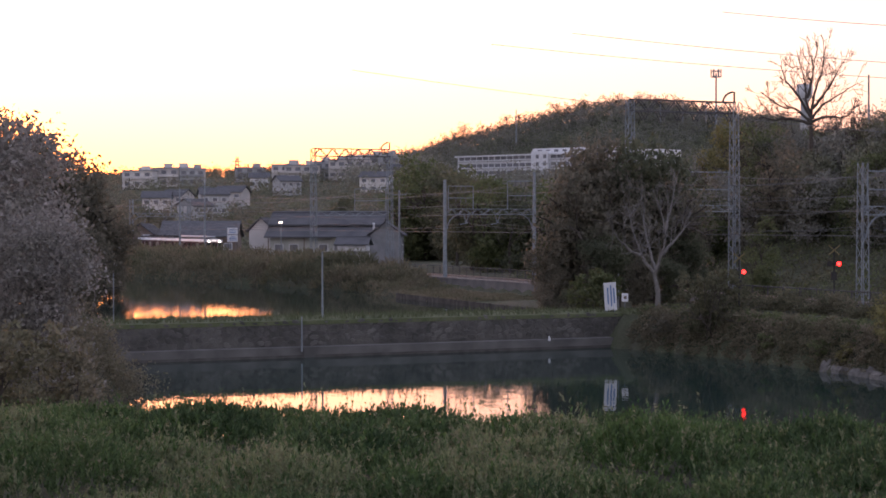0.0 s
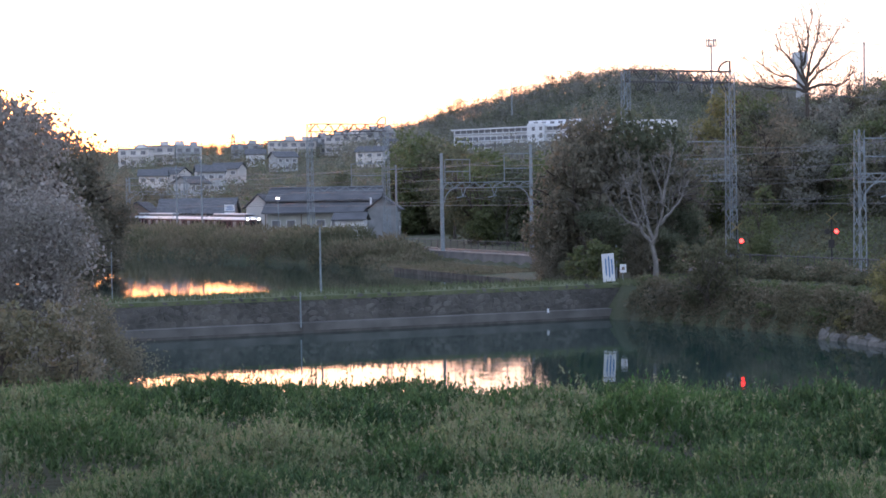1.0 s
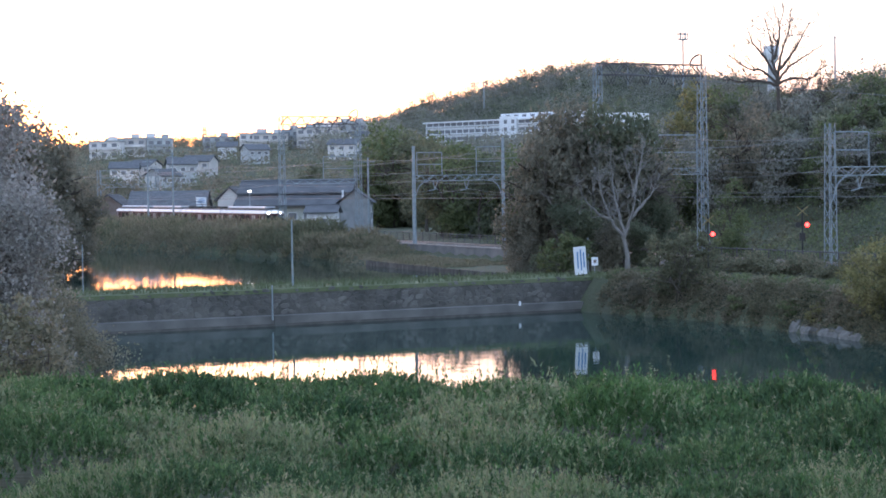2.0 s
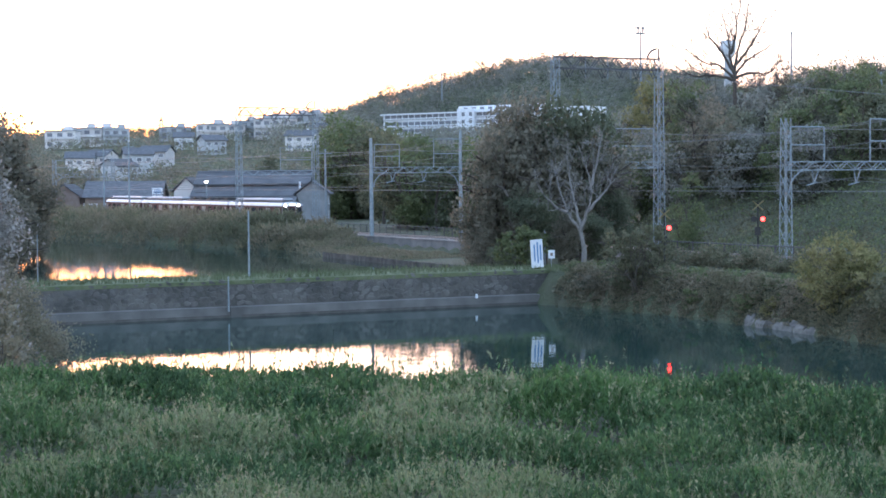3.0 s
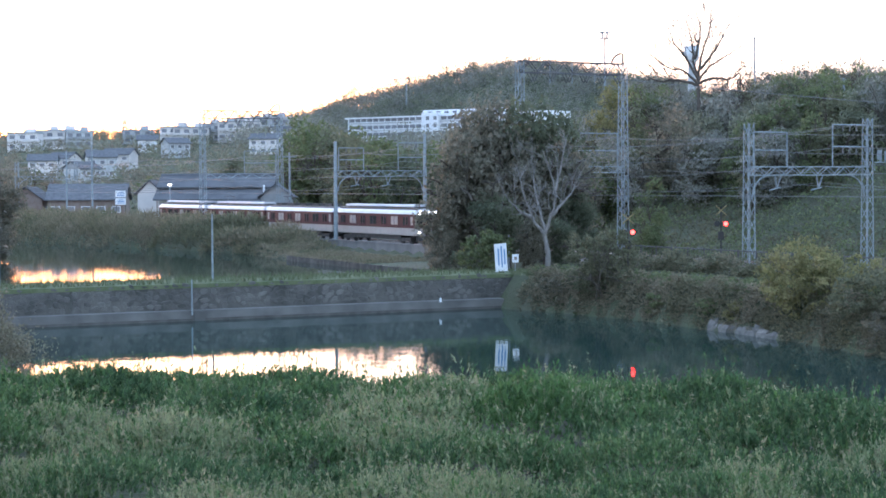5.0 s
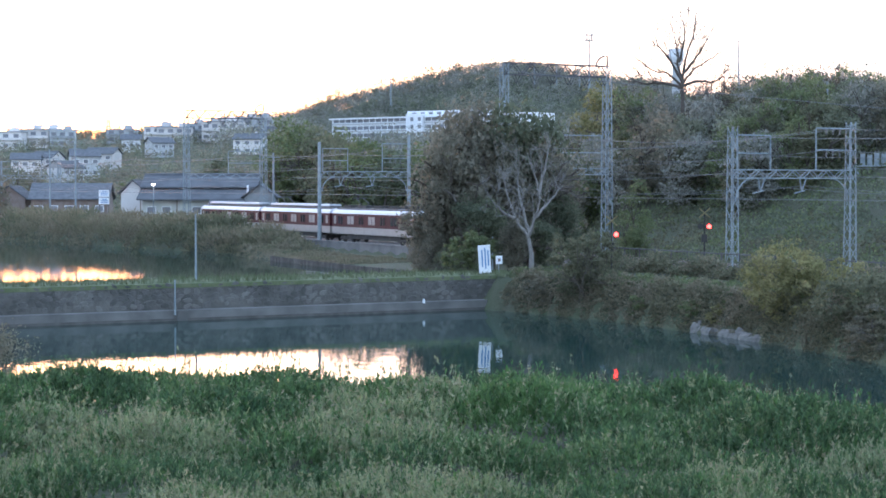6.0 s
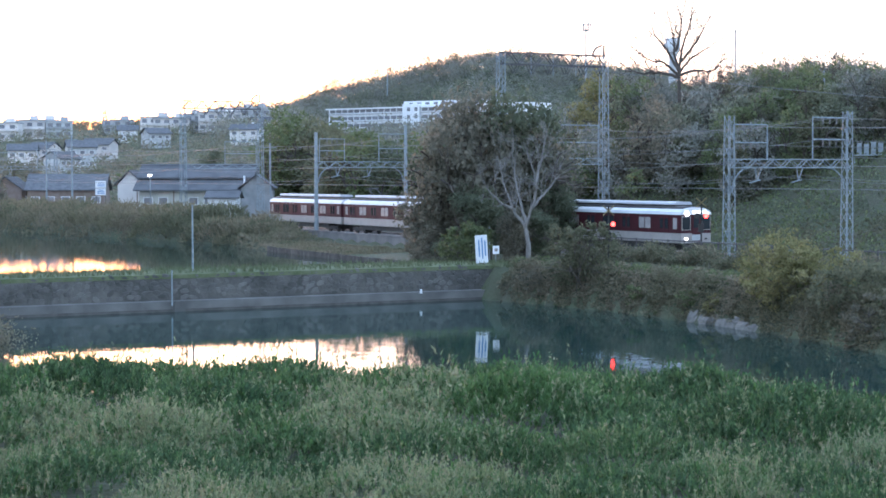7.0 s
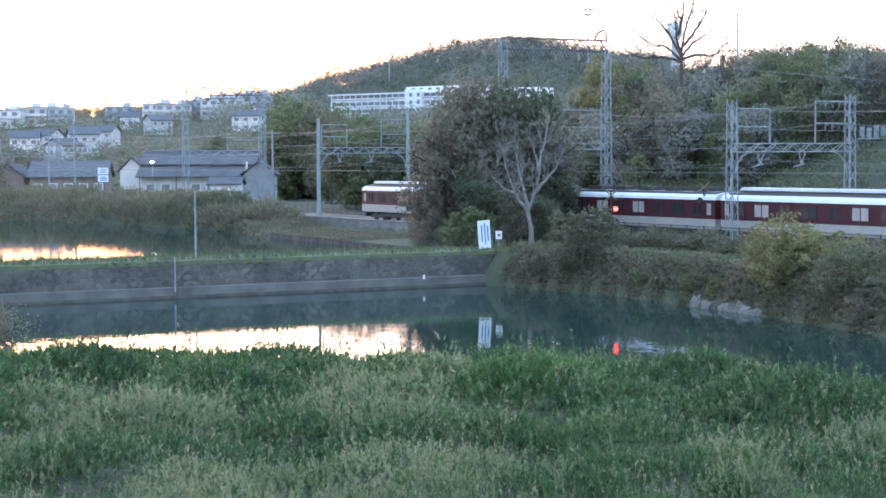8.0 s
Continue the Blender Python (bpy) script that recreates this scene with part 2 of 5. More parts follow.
def ground_z(x, y):
    x, y = np.asarray(x, float), np.asarray(y, float)
    a, c = (x - ORIGIN.x) * ALONG.x + (y - ORIGIN.y) * ALONG.y, (x - ORIGIN.x) * ACROSS.x + (y - ORIGIN.y) * ACROSS.y
    land = np.full(np.broadcast(x, y).shape, 2.35)
    # ground drops from the retaining wall to the pond
    land = land - 0.72 * smooth(-3.5, -5.2, c) * smooth(20, 45, a) * smooth(95, 80, a)
    bearing = x / np.maximum(y, 20)
    # hillside behind the railway on the right
    right = smooth(0.05, 0.105, bearing) * smooth(40, 60, y)
    land = land + right * (14.0 * smooth(11, 52, c) + 1.5 * smooth(60, 160, c)) * smooth(520, 300, y)
    # the ridge
    ridge = np.interp(bearing, RIDGE_B, RIDGE_Z)
    slope = np.clip((y - 290) / 610, 0, 1)
    slope = slope * slope * (3 - 2 * slope)
    terrace = np.interp(y, (540, 680, 800, 900), (0, 0.37, 0.41, 1))
    left = smooth(-0.06, -0.1, bearing)
    land = land + (ridge - 2.35) * (left * slope + (1 - left) * terrace) * (1 - 0.5 * smooth(950, 1600, y))
    # bank under the camera
    near = np.interp(y, (-60, -4, 4, 10, 20, 28, 31, 40, 50, 60), (5, 7.2, 7.1, 6.3, 5.65, 5.3, 4.8, 2.0, -0.4, -1.2))
    near = near - 0.14 * smooth(18, 28, y) * smooth(-0.16, -0.06, bearing) - (0.12 * smooth(0.05, 0.1, bearing) + 0.45 * smooth(0.14, 0.24, bearing)) * smooth(14, 27, y)
    front = smooth(62, 50, y)
    z = land * (1 - front) + near * front
    # ponds
    inside = smooth(-1.3, 0.9, shore_right(y) - x) * smooth(46, 53, y) * smooth(2.5, 0.5, y - dam_y(x))
    leftbank = smooth(-19.0, -21.5, x + 0.09 * (y - 60)) * smooth(92, 84, y)
    inside = inside * (1 - leftbank)
    z = z * (1 - inside) + -1.2 * inside
    up = smooth(0.8, -1.6, c - shore_upper(a)) * smooth(4, 6.5, y - dam_y(x)) * smooth(-96, -90, x + 0.1 * y) * smooth(400, 385, y) * smooth(20, 10, x)
    z = z * (1 - up) + 0.2 * up
    return z


def axis(parts):
    out = []
    for a, b, step in parts:
        out += list(np.arange(a, b, step))
    return np.array(out + [parts[-1][1]])


def build_ground():
    xs = axis([(-3000, -600, 240), (-600, -120, 24), (-120, -60, 4), (-60, 70, 1.3), (70, 160, 5), (160, 640, 24), (640, 3000, 240)])
    ys = axis([(-3000, -200, 280), (-200, -10, 19), (-10, 20, 2), (20, 62, 1.4), (62, 140, 1.2), (140, 260, 2.5), (260, 420, 8), (420, 1400, 28), (1400, 4600, 320)])
    X, Y = np.meshgrid(xs, ys)
    Z = ground_z(X, Y)
    for i in range(0, len(ys)):
        for j in range(len(xs)):
            if abs(xs[j]) < 160 and 0 < ys[i] < 420:
                Z[i, j] += 0.14 * noise.noise((xs[j] * 0.4, ys[i] * 0.4, 0)) + 0.1 * noise.noise((xs[j] * 1.3, ys[i] * 1.3, 4))
    v = np.stack([X, Y, Z], -1).reshape(-1, 3)
    w = len(xs)
    f = [(i * w + j, i * w + j + 1, (i + 1) * w + j + 1, (i + 1) * w + j) for i in range(len(ys) - 1) for j in range(w - 1)]
    me = bpy.data.meshes.new("ground")
    me.from_pydata(v.tolist(), [], f)
    me.materials.append(SOIL)
    me.shade_smooth()
    tagged(new("ground", me), "earth and rough turf round two ponds, rising into hills", "ground", kind="structure")


build_ground()

g = Soup().face((-70, 30, 0), (45, 30, 0), (45, 150, 0), (-70, 84, 0))
solid("water_lower", g, WATER, "still dark green pond water reflecting the dusk sky", "pond", "structure")
g = Soup().face((-110, 62, UPPER_WATER), (30, 136, UPPER_WATER), (30, 150, UPPER_WATER), (-110, 410, UPPER_WATER))
g.v = [(-100, dam_y(-100) + 3, UPPER_WATER), (14, dam_y(14) + 3, UPPER_WATER), (14, 160, UPPER_WATER), (-100, 400, UPPER_WATER)]
solid("water_upper", g, WATER, "still upper pond with an orange dusk reflection", "pond", "structure")


# ---- the dam between the ponds ----
def build_dam():
    turn = math.atan(0.52)
    d = Vector((math.cos(turn), math.sin(turn)))
    base = Vector((-70, dam_y(-70)))
    length = (Vector((5.5, dam_y(5.5))) - base).length
    dam = thing("wall_dam", "low grey stone dam wall with a grassy top between two ponds", "dam", pose(base.x, base.y, 0, 0, 0, math.degrees(turn)), kind="structure")
    g = Soup().prism([(0.25, -1.2), (0.75, 2.25), (5.2, 2.25), (6.4, -1.2)], 0, length)
    part("core", g, DARK_STONE, dam)
    g = Soup().prism([(-0.35, -1.2), (-0.2, 0.66), (0.5, 0.7), (0.6, -1.2)], 0, length)
    part("footing", g, WET_CONCRETE, dam, "pale concrete footing at the waterline")
    part("waterline", Soup().prism([(-0.33, -0.3), (-0.265, 0.17), (-0.2, 0.17), (-0.2, -0.3)], 0, length), OLD_BOARD, dam, "dark band at the waterline")
    g = Soup().prism([(0.68, 2.1), (0.7, 2.36), (1.4, 2.48), (4.4, 2.5), (5.6, 2.2)], 0, length)
    part("seam_block", Soup().box(59.4, -0.2, 0.3, 0.75, 0.2, 0.7), WET_CONCRETE, dam, "pale concrete block below the pipe")
    part("turf", g, TURF, dam, "mown grass on top of the dam")
    return dam, length


DAM, DAM_LENGTH = build_dam()


# ---- railway ----
def build_tracks():
    t = thing("track", "double railway track on ballast", "railway track", kind="structure")
    m = Matrix.Translation(rail(0)) @ Matrix.Rotation(TRACK_TURN, 4, "Z")
    # local x runs along the track, local y to its far side
    bed = Soup().prism([(-3.5, -0.3), (-2.4, -0.12), (6.2, -0.12), (8.0, -0.6), (8.0, -1.2), (-3.5, -1.2)], -420, 170)
    part("ballast_bed", bed, BALLAST, t, m=m)
    for c in (0, 3.8):
        for o in (-0.53, 0.53):
            part("rail", Soup().box(-125, c + o, -0.07, 590, 0.07, 0.15), RAIL, t, m=m)
    sleeper = Soup().box(0, 0, -0.12, 0.24, 2.1, 0.1).mesh("sleeper", CONCRETE)
    for c in (0, 3.8):
        for i in range(140):
            part("sleeper", sleeper, CONCRETE, t, m=m @ Matrix.Translation((20 + i * 0.75, c, 0)))
    return t


build_tracks()


def lattice_leg(g, p, h, w=0.7, taper=0.45, n=None, r=0.05):
    """A four-cornered lattice mast standing on p."""
    n = n or max(4, int(h / 0.9))
    cs = ((-1, -1), (1, -1), (1, 1), (-1, 1))
    ring = []
    for i in range(n + 1):
        k = i / n
        q = (w + (taper - w) * k) / 2
        ring.append([p + Vector((sx * q * ALONG.x + sy * q * ACROSS.x, sx * q * ALONG.y + sy * q * ACROSS.y, h * k)) for sx, sy in cs])
    for j in range(4):
        g.tube(ring[0][j], ring[-1][j], r, r * 0.9, 4)
    for i in range(n):
        for j in range(4):
            a, b = (j, (j + 1) % 4) if i % 2 else ((j + 1) % 4, j)
            g.tube(ring[i][a], ring[i + 1][b], r * 0.6, None, 4)
    return g


def lattice_beam(g, p, q, depth, width=0.5, n=None, r=0.045, sag_teeth=0.0):
    """A box truss from p to q, its top chord at their height."""
    d = q - p
    n = n or max(4, int(d.length / 1.0))
    u = d.normalized()
    side = Vector((-u.y, u.x, 0)) * (width / 2)
    for s in (-1, 1):
        top = [p + d * (i / n) + side * s for i in range(n + 1)]
        low = [x - Vector((0, 0, depth)) for x in top]
        g.tube(top[0], top[-1], r, None, 4)
        g.tube(low[0], low[-1], r, None, 4)
        for i in range(n):
            if i % 2:
                g.tube(top[i], low[i + 1], r * 0.7, None, 4)
            else:
                g.tube(low[i], top[i + 1], r * 0.7, None, 4)
        if sag_teeth:
            for i in range(1, n, 2):
                m = (low[i] + low[i + 1 if i + 1 <= n else i]) / 2 - Vector((0, 0, sag_teeth))
                g.tube(low[i], m, r * 0.6, None, 4)
                g.tube(low[min(i + 1, n)], m, r * 0.6, None, 4)
    return g


def insulator(parent, p, h=0.42, r=0.08):
    zs = [i * h / 8 for i in range(9)]
    g = Soup().path([p + Vector((0, 0, z)) for z in zs], [r if i % 2 else r * 0.5 for i in range(9)], 7)
    part("insulator", g, CONCRETE, parent)


def tall_gantry(a, top, bar, steel):
    t = thing("overhead_line_gantry", "tall galvanised steel lattice gantry over the railway", "gantry", group="overhead line supports")
    h = top - RAIL_Z + 0.3
    for c in (-2.6, 8.2):
        part("leg", lattice_leg(Soup(), rail(a, c, -0.3), h, 0.78, 0.55, r=0.06), STEEL, t)
    p, q = rail(a, -2.6, 0), rail(a, 8.2, 0)
    p.z = q.z = top
    # backlit darkness is put into the truss colour; the legs keep plain steel
    part("truss", lattice_beam(Soup(), p, q, 1.0, 0.5, 12, bar, 0.8), steel, t)
    # curved horn on the far leg, its backlit dark put into the colour
    pts = [q]
    for i in range(7):
        k = math.pi / 2 * (1 - i / 6)
        pts.append(q + Vector((-ACROSS.x * 1.2 * math.cos(k), -ACROSS.y * 1.2 * math.cos(k), 0.95 * math.sin(k))))
    g = Soup().path(pts, 0.1, 5)
    part("horn", g, DARK_STEEL, t)
    for c in (0.5, 2.8, 5.2):
        part("hanger", Soup().tube(p + (q - p) * ((c + 2.6) / 10.8), p + (q - p) * ((c + 2.6) / 10.8) - Vector((0, 0, 1.9)), 0.05), STEEL, t)
    # lower beam and frame
    lo = 10.3 - RAIL_Z
    pl, ql = rail(a, -2.6, lo), rail(a, 8.2, lo)
    part("beam", lattice_beam(Soup(), pl, ql, 0.55, 0.4, 11, 0.05), STEEL, t)
    upper_frame(t, a, lo, (3.2, 7.6))
    return t


def upper_frame(t, a, lo, cs, h=3.0):
    """Posts and rungs over a beam, with insulators."""
    g = Soup()
    for c in cs:
        g.tube(rail(a, c, lo), rail(a, c, lo + h), 0.06, 0.05, 5)
    for k in (0.48, 1.0):
        g.tube(rail(a, cs[0], lo + h * k), rail(a, cs[1], lo + h * k), 0.05, None, 5)
    part("frame", g, STEEL, t)
    for k in (0.48, 1.0):
        for w in (0.3, 0.5, 0.7):
            insulator(t, rail(a, cs[0] + (cs[1] - cs[0]) * w, lo + h * k - 0.5))


def portal(a, near_top, far_top, beam_z, lattice=True):
    t = thing("overhead_line_portal", "galvanised steel portal carrying the overhead line", "gantry", group="overhead line supports")
    for c, top in ((-2.6, near_top), (8.3, far_top)):
        p = rail(a, c, -0.4)
        h = top - p.z
        if lattice:
            part("mast", lattice_leg(Soup(), p, h, 0.66, 0.5, r=0.05), STEEL, t)
        else:
            part("pole", Soup().tube(p, p + Vector((0, 0, h)), 0.24, 0.17, 10, True), STEEL, t)
    lo = beam_z - RAIL_Z
    part("beam", lattice_beam(Soup(), rail(a, -2.6, lo), rail(a, 8.3, lo), 0.6, 0.45, 14, 0.05), STEEL, t)
    for c, s in ((-2.3, 1), (8.0, -1)):
        ks = [math.pi / 2 * i / 7 for i in range(8)]
        g = Soup().path([rail(a, c + s * 1.6 * (1 - math.cos(k)), lo - 2.2 + 1.6 * math.sin(k)) for k in ks], 0.06, 5)
        part("knee_brace", g, STEEL, t)
    upper_frame(t, a, lo, (-2.2, 0.8), 2.5)
    upper_frame(t, a, lo, (5.0, 8.2), 3.1)
    for c in (0, 3.8):
        g = Soup().tube(rail(a, c - 0.3, lo - 0.6), rail(a, c - 0.1, lo - 1.6), 0.05).tube(rail(a, c + 0.3, lo - 0.6), rail(a, c - 0.1, lo - 1.6), 0.05)
        g.tube(rail(a, c - 0.8, lo - 1.7), rail(a, c + 0.2, lo - 1.5), 0.05)
        part("dropper", g, STEEL, t)
    return t


tall_gantry(-14.2, 18.6, 0.075, DARK_STEEL)
tall_gantry(69.3, 19.6, 0.085, DARK_STEEL)
portal(28.8, 13.5, 14.4, 10.3, False)
portal(102.3, 13.0, 13.5, 9.9, True)
portal(-115, 13.2, 13.2, 10.6, True)
portal(150, 13.2, 13.2, 9.9, True)


def line_pole(a, c, h):
    t = thing("line_pole", "slender grey steel pole beside the railway", "pole")
    p = rail(a, c, -0.5)
    part("pole", Soup().tube(p, p + Vector((0, 0, h)), 0.17, 0.12, 8, True), STEEL, t)
    part("crossarm", Soup().tube(p + Vector((-0.9, 0, h - 0.6)), p + Vector((0.9, 0, h - 0.6)), 0.06), STEEL, t)


line_pole(-81, -2.6, 12.5)
line_pole(-66, -2.6, 13)
line_pole(-14.2, 9.6, 11)


def span_wires():
    stations = (-230, -115, -66, -14.2, 28.8, 69.3, 102.3, 150)
    lines = [(-0.0, 5.1, 0.02, 0.0), (0, 6.1, 0.02, 0.7), (3.8, 5.1, 0.02, 0.0), (3.8, 6.1, 0.02, 0.7), (-1.2, 9.6, 0.022, 0.5), (-0.3, 8.3, 0.022, 0.5),
             (0.3, 9.6, 0.022, 0.5), (6.0, 10.3, 0.022, 0.6), (7.0, 10.3, 0.022, 0.6), (5.6, 8.7, 0.022, 0.6), (-3.4, 7.0, 0.022, 0.4), (9.0, 7.4, 0.022, 0.4)]
    for c, z, r, sag in lines:
        pts = []
        for a0, a1 in zip(stations, stations[1:]):
            pts += [rail(a0 + (a1 - a0) * i / 8, c, z - sag * i / 2 * (1 - i / 8)) for i in range(8)]
        g = Soup().path(pts, r, 4)
        solid("overhead_wire", g, WIRE, "thin overhead railway wire hung from the gantries", "wire", group="overhead wires")


span_wires()


# ---- train ----
CAR, PITCH = 20.0, 20.7


def car_profile(grow=0.0):
    pts = [(-1.36, 0.95), (-1.4, 1.2), (-1.4, 3.05), (-1.36, 3.25)]
    return pts + [(-y, z) for y, z in reversed(pts)]


def build_train():
    train = thing("train", "four-car red and cream electric train with lit headlamps", "train")
    for k in range(4):
        x0 = k * PITCH + 0.35
        x1 = x0 + CAR
        front, tail = k == 3, k == 0
        low = Soup().prism([(-1.37, 0.92), (-1.4, 1.0), (-1.4, 1.68), (1.4, 1.68), (1.4, 1.0), (1.37, 0.92)], x0, x1)
        body = part("car", low, CREAM, train, "cream lower body of the car")
        part("upper_body", Soup().prism([(-1.4, 1.684), (-1.4, 3.0), (-1.37, 3.12), (1.37, 3.12), (1.4, 3.0), (1.4, 1.684)], x0, x1), RED, body, "dark red upper body")
        arc = [(-1.43 * math.cos(math.pi * i / 10), 3.1 + 0.55 * math.sin(math.pi * i / 10) ** 0.8) for i in range(11)]
        part("roof", Soup().prism(list(reversed(arc)), x0 - 0.02, x1 + 0.02), ROOF_GREY, body, "pale grey curved roof")
        part("roof_deck", Soup().prism([(-0.98, 3.4), (-0.95, 3.66), (-0.6, 3.72), (0.6, 3.72), (0.95, 3.66), (0.98, 3.4)], x0 + 0.4, x1 - 0.4), DARK_STEEL, body, "dark roof deck")
        if k in (0, 1, 3):
            part("roof_cover", Soup().prism([(-0.78, 3.84), (-0.74, 3.98), (-0.6, 4.06), (0.6, 4.06), (0.74, 3.98), (0.78, 3.84)], x0 + 1.5, x1 - 1.6), ROOF_COVER, body, "long air-conditioner cover")
            part("roof_plinth", Soup().box((x0 + x1) / 2, 0, 3.78, CAR - 3.4, 1.3, 0.14), DARK_STEEL, body)
        else:
            for i in range(5):
                part("roof_unit", Soup().box((x0 + 2.4 + i * 3.7), 0, 3.78, 1.9, 1.3, 0.45), UNDER, body)
        if k in (1, 2):
            g = Soup()
            for s in (-1, 1):
                g.tube((x0 + 4, 0.5 * s, 3.7), (x0 + 5.4, 0.5 * s, 4.15), 0.04).tube((x0 + 5.4, 0.5 * s, 4.15), (x0 + 4.2, 0.4 * s, 4.75), 0.04)
            g.tube((x0 + 4.2, -0.8, 4.75), (x0 + 4.2, 0.8, 4.75), 0.05)
            part("pantograph", g, DARK_STEEL, body)
        # doors and windows on both sides
        for side in (-1, 1):
            for i in range(4):
                xd = x0 + 2.2 + i * 5.2
                part("door", Soup().box(xd, side * 1.405, 2.37, 1.3, 0.03, 1.34), RED, body)
                for o in (-0.32, 0.32):
                    part("door_window", Soup().box(xd + o, side * 1.42, 2.42, 0.42, 0.03, 0.8), GLASS_DARK, body)
                if i < 3:
                    for o in (-0.42, 0.42):
                        part("window", Soup().box(xd + 2.6 + o, side * 1.418, 2.42, 0.72, 0.03, 0.85), PALE_PANE if (i + k) % 4 else GLASS_DARK, body, "side window, pale if its reflection is painted on")
                    part("window_frame", Soup().box(xd + 2.6, side * 1.408, 2.42, 1.75, 0.02, 0.98), RED, body)
            for xe in (x0 + 0.75, x1 - 0.75):
                part("window", Soup().box(xe, side * 1.412, 2.42, 0.5, 0.03, 0.85), PALE_PANE, body)
        part("underframe", Soup().box((x0 + x1) / 2, 0, 0.72, CAR - 7.5, 2.3, 0.5), UNDER, body)
        for xb in (x0 + 3.1, x1 - 3.1):
            g = Soup().box(xb, 0, 0.5, 3.0, 2.2, 0.35)
            for xw in (-1.05, 1.05):
                for s in (-1, 1):
                    g.tube((xb + xw, s * 0.68, 0.43), (xb + xw, s * 0.82, 0.43), 0.43, None, 16, True)
            part("bogie", g, UNDER, body)
        if k:
            part("gangway", Soup().box(x0 - 0.35, 0, 2.15, 0.75, 1.2, 2.2), UNDER, body)
        for end, sgn in ((x1, 1), (x0, -1)):
            if (front and sgn > 0) or (tail and sgn < 0):
                for y in (-0.92, 0.92):
                    part("cab_window", Soup().box(end + sgn * 0.02, y, 2.45, 0.04, 0.72, 0.95), GLASS_DARK, body)
                    part("window_frame", Soup().box(end + sgn * 0.01, y, 2.45, 0.03, 0.84, 1.07), CREAM, body)
                    if sgn > 0:
                        part("headlamp", Soup().tube((end, y * 0.95, 3.17), (end + 0.12, y * 0.95, 3.17), 0.15, 0.15, 12, True), LAMP_WHITE, body, "lit white headlamp")
                    part("marker_lamp", Soup().box(end + sgn * 0.03, y, 1.25, 0.06, 0.2, 0.12), LAMP_WHITE if sgn > 0 and y < 0 else UNDER, body)
                part("front_door", Soup().box(end + sgn * 0.02, 0, 2.0, 0.05, 0.75, 2.0), RED, body)
                part("front_door_window", Soup().box(end + sgn * 0.05, 0, 2.5, 0.03, 0.5, 0.8), GLASS_DARK, body)
                part("destination_sign", Soup().box(end + sgn * 0.05, 0, 3.3, 0.08, 0.7, 0.2), LAMP_SIGN if sgn > 0 else PLASTER, body)
                part("number_plate", Soup().box(end + sgn * 0.06, 0, 1.35, 0.05, 0.85, 0.45), PLASTER, body)
                part("coupler", Soup().box(end + sgn * 0.35, 0, 0.8, 0.7, 0.35, 0.3), UNDER, body)
                part("skirt", Soup().box(end - sgn * 0.2, 0, 0.6, 0.3, 2.2, 0.4), UNDER, body)
    return train


TRAIN = build_train()


# ---- plants ----
def scatter_leaves(rng, centres, radii, per, size, flat=0.6):
    """Loose leaf quads in gaussian clumps."""
    c = np.repeat(np.asarray(centres, float), per, 0)
    r = np.repeat(np.asarray(radii, float), per)[:, None]
    n = len(c)
    p = c + rng.normal(size=(n, 3)) * r * np.array((1, 1, flat))
    u = rng.normal(size=(n, 3))
    u /= np.linalg.norm(u, axis=1)[:, None]
    w = np.cross(u, rng.normal(size=(n, 3)))
    w /= np.linalg.norm(w, axis=1)[:, None]
    s = size * rng.uniform(0.6, 1.4, (n, 1))
    u, w = u * s, w * s * 0.6
    return np.stack([p - u, p - w * 0.8, p + u, p + w], 1)


def crown_points(rng, n, blobs):
    """Clump centres near the surface of several ellipsoids (cx, cy, cz, rx, ry, rz)."""
    out = []
    vol = np.array([b[3] * b[4] * b[5] for b in blobs]) ** 0.67
    pick = rng.choice(len(blobs), n, p=vol / vol.sum())
    for i in pick:
        b = blobs[i]
        d = rng.normal(size=3)
        d /= np.linalg.norm(d)
        k = rng.uniform(0.45, 1.0) ** 0.5 * rng.uniform(0.85, 1.12)
        out.append((b[0] + d[0] * b[3] * k, b[1] + d[1] * b[4] * k, b[2] + d[2] * b[5] * k))
    return np.array(out)


def branches(rng, g, p, d, length, r, depth, spread=0.6, droop=0.0, tips=None, thin=0.03):
    steps = 3 if depth > 2 else 2
    for i in range(steps):
        q = p + d * (length / steps)
        g.tube(p, q, max(thin, r * (1 - 0.25 * i / steps)), max(thin, r * (1 - 0.25 * (i + 1) / steps)), 5 if depth > 2 else 3)
        p = q
        d = (d + Vector(rng.normal(size=3)) * 0.12 + Vector((0, 0, 0.05 - droop))).normalized()
    if depth == 0:
        if tips is not None:
            tips.append(tuple(p))
        return
    for i in range(int(rng.integers(2, 4))):
        e = (d + Vector(rng.normal(size=3)) * spread).normalized()
        branches(rng, g, p, e, length * rng.uniform(0.62, 0.85), r * 0.66, depth - 1, spread, droop, tips, thin)


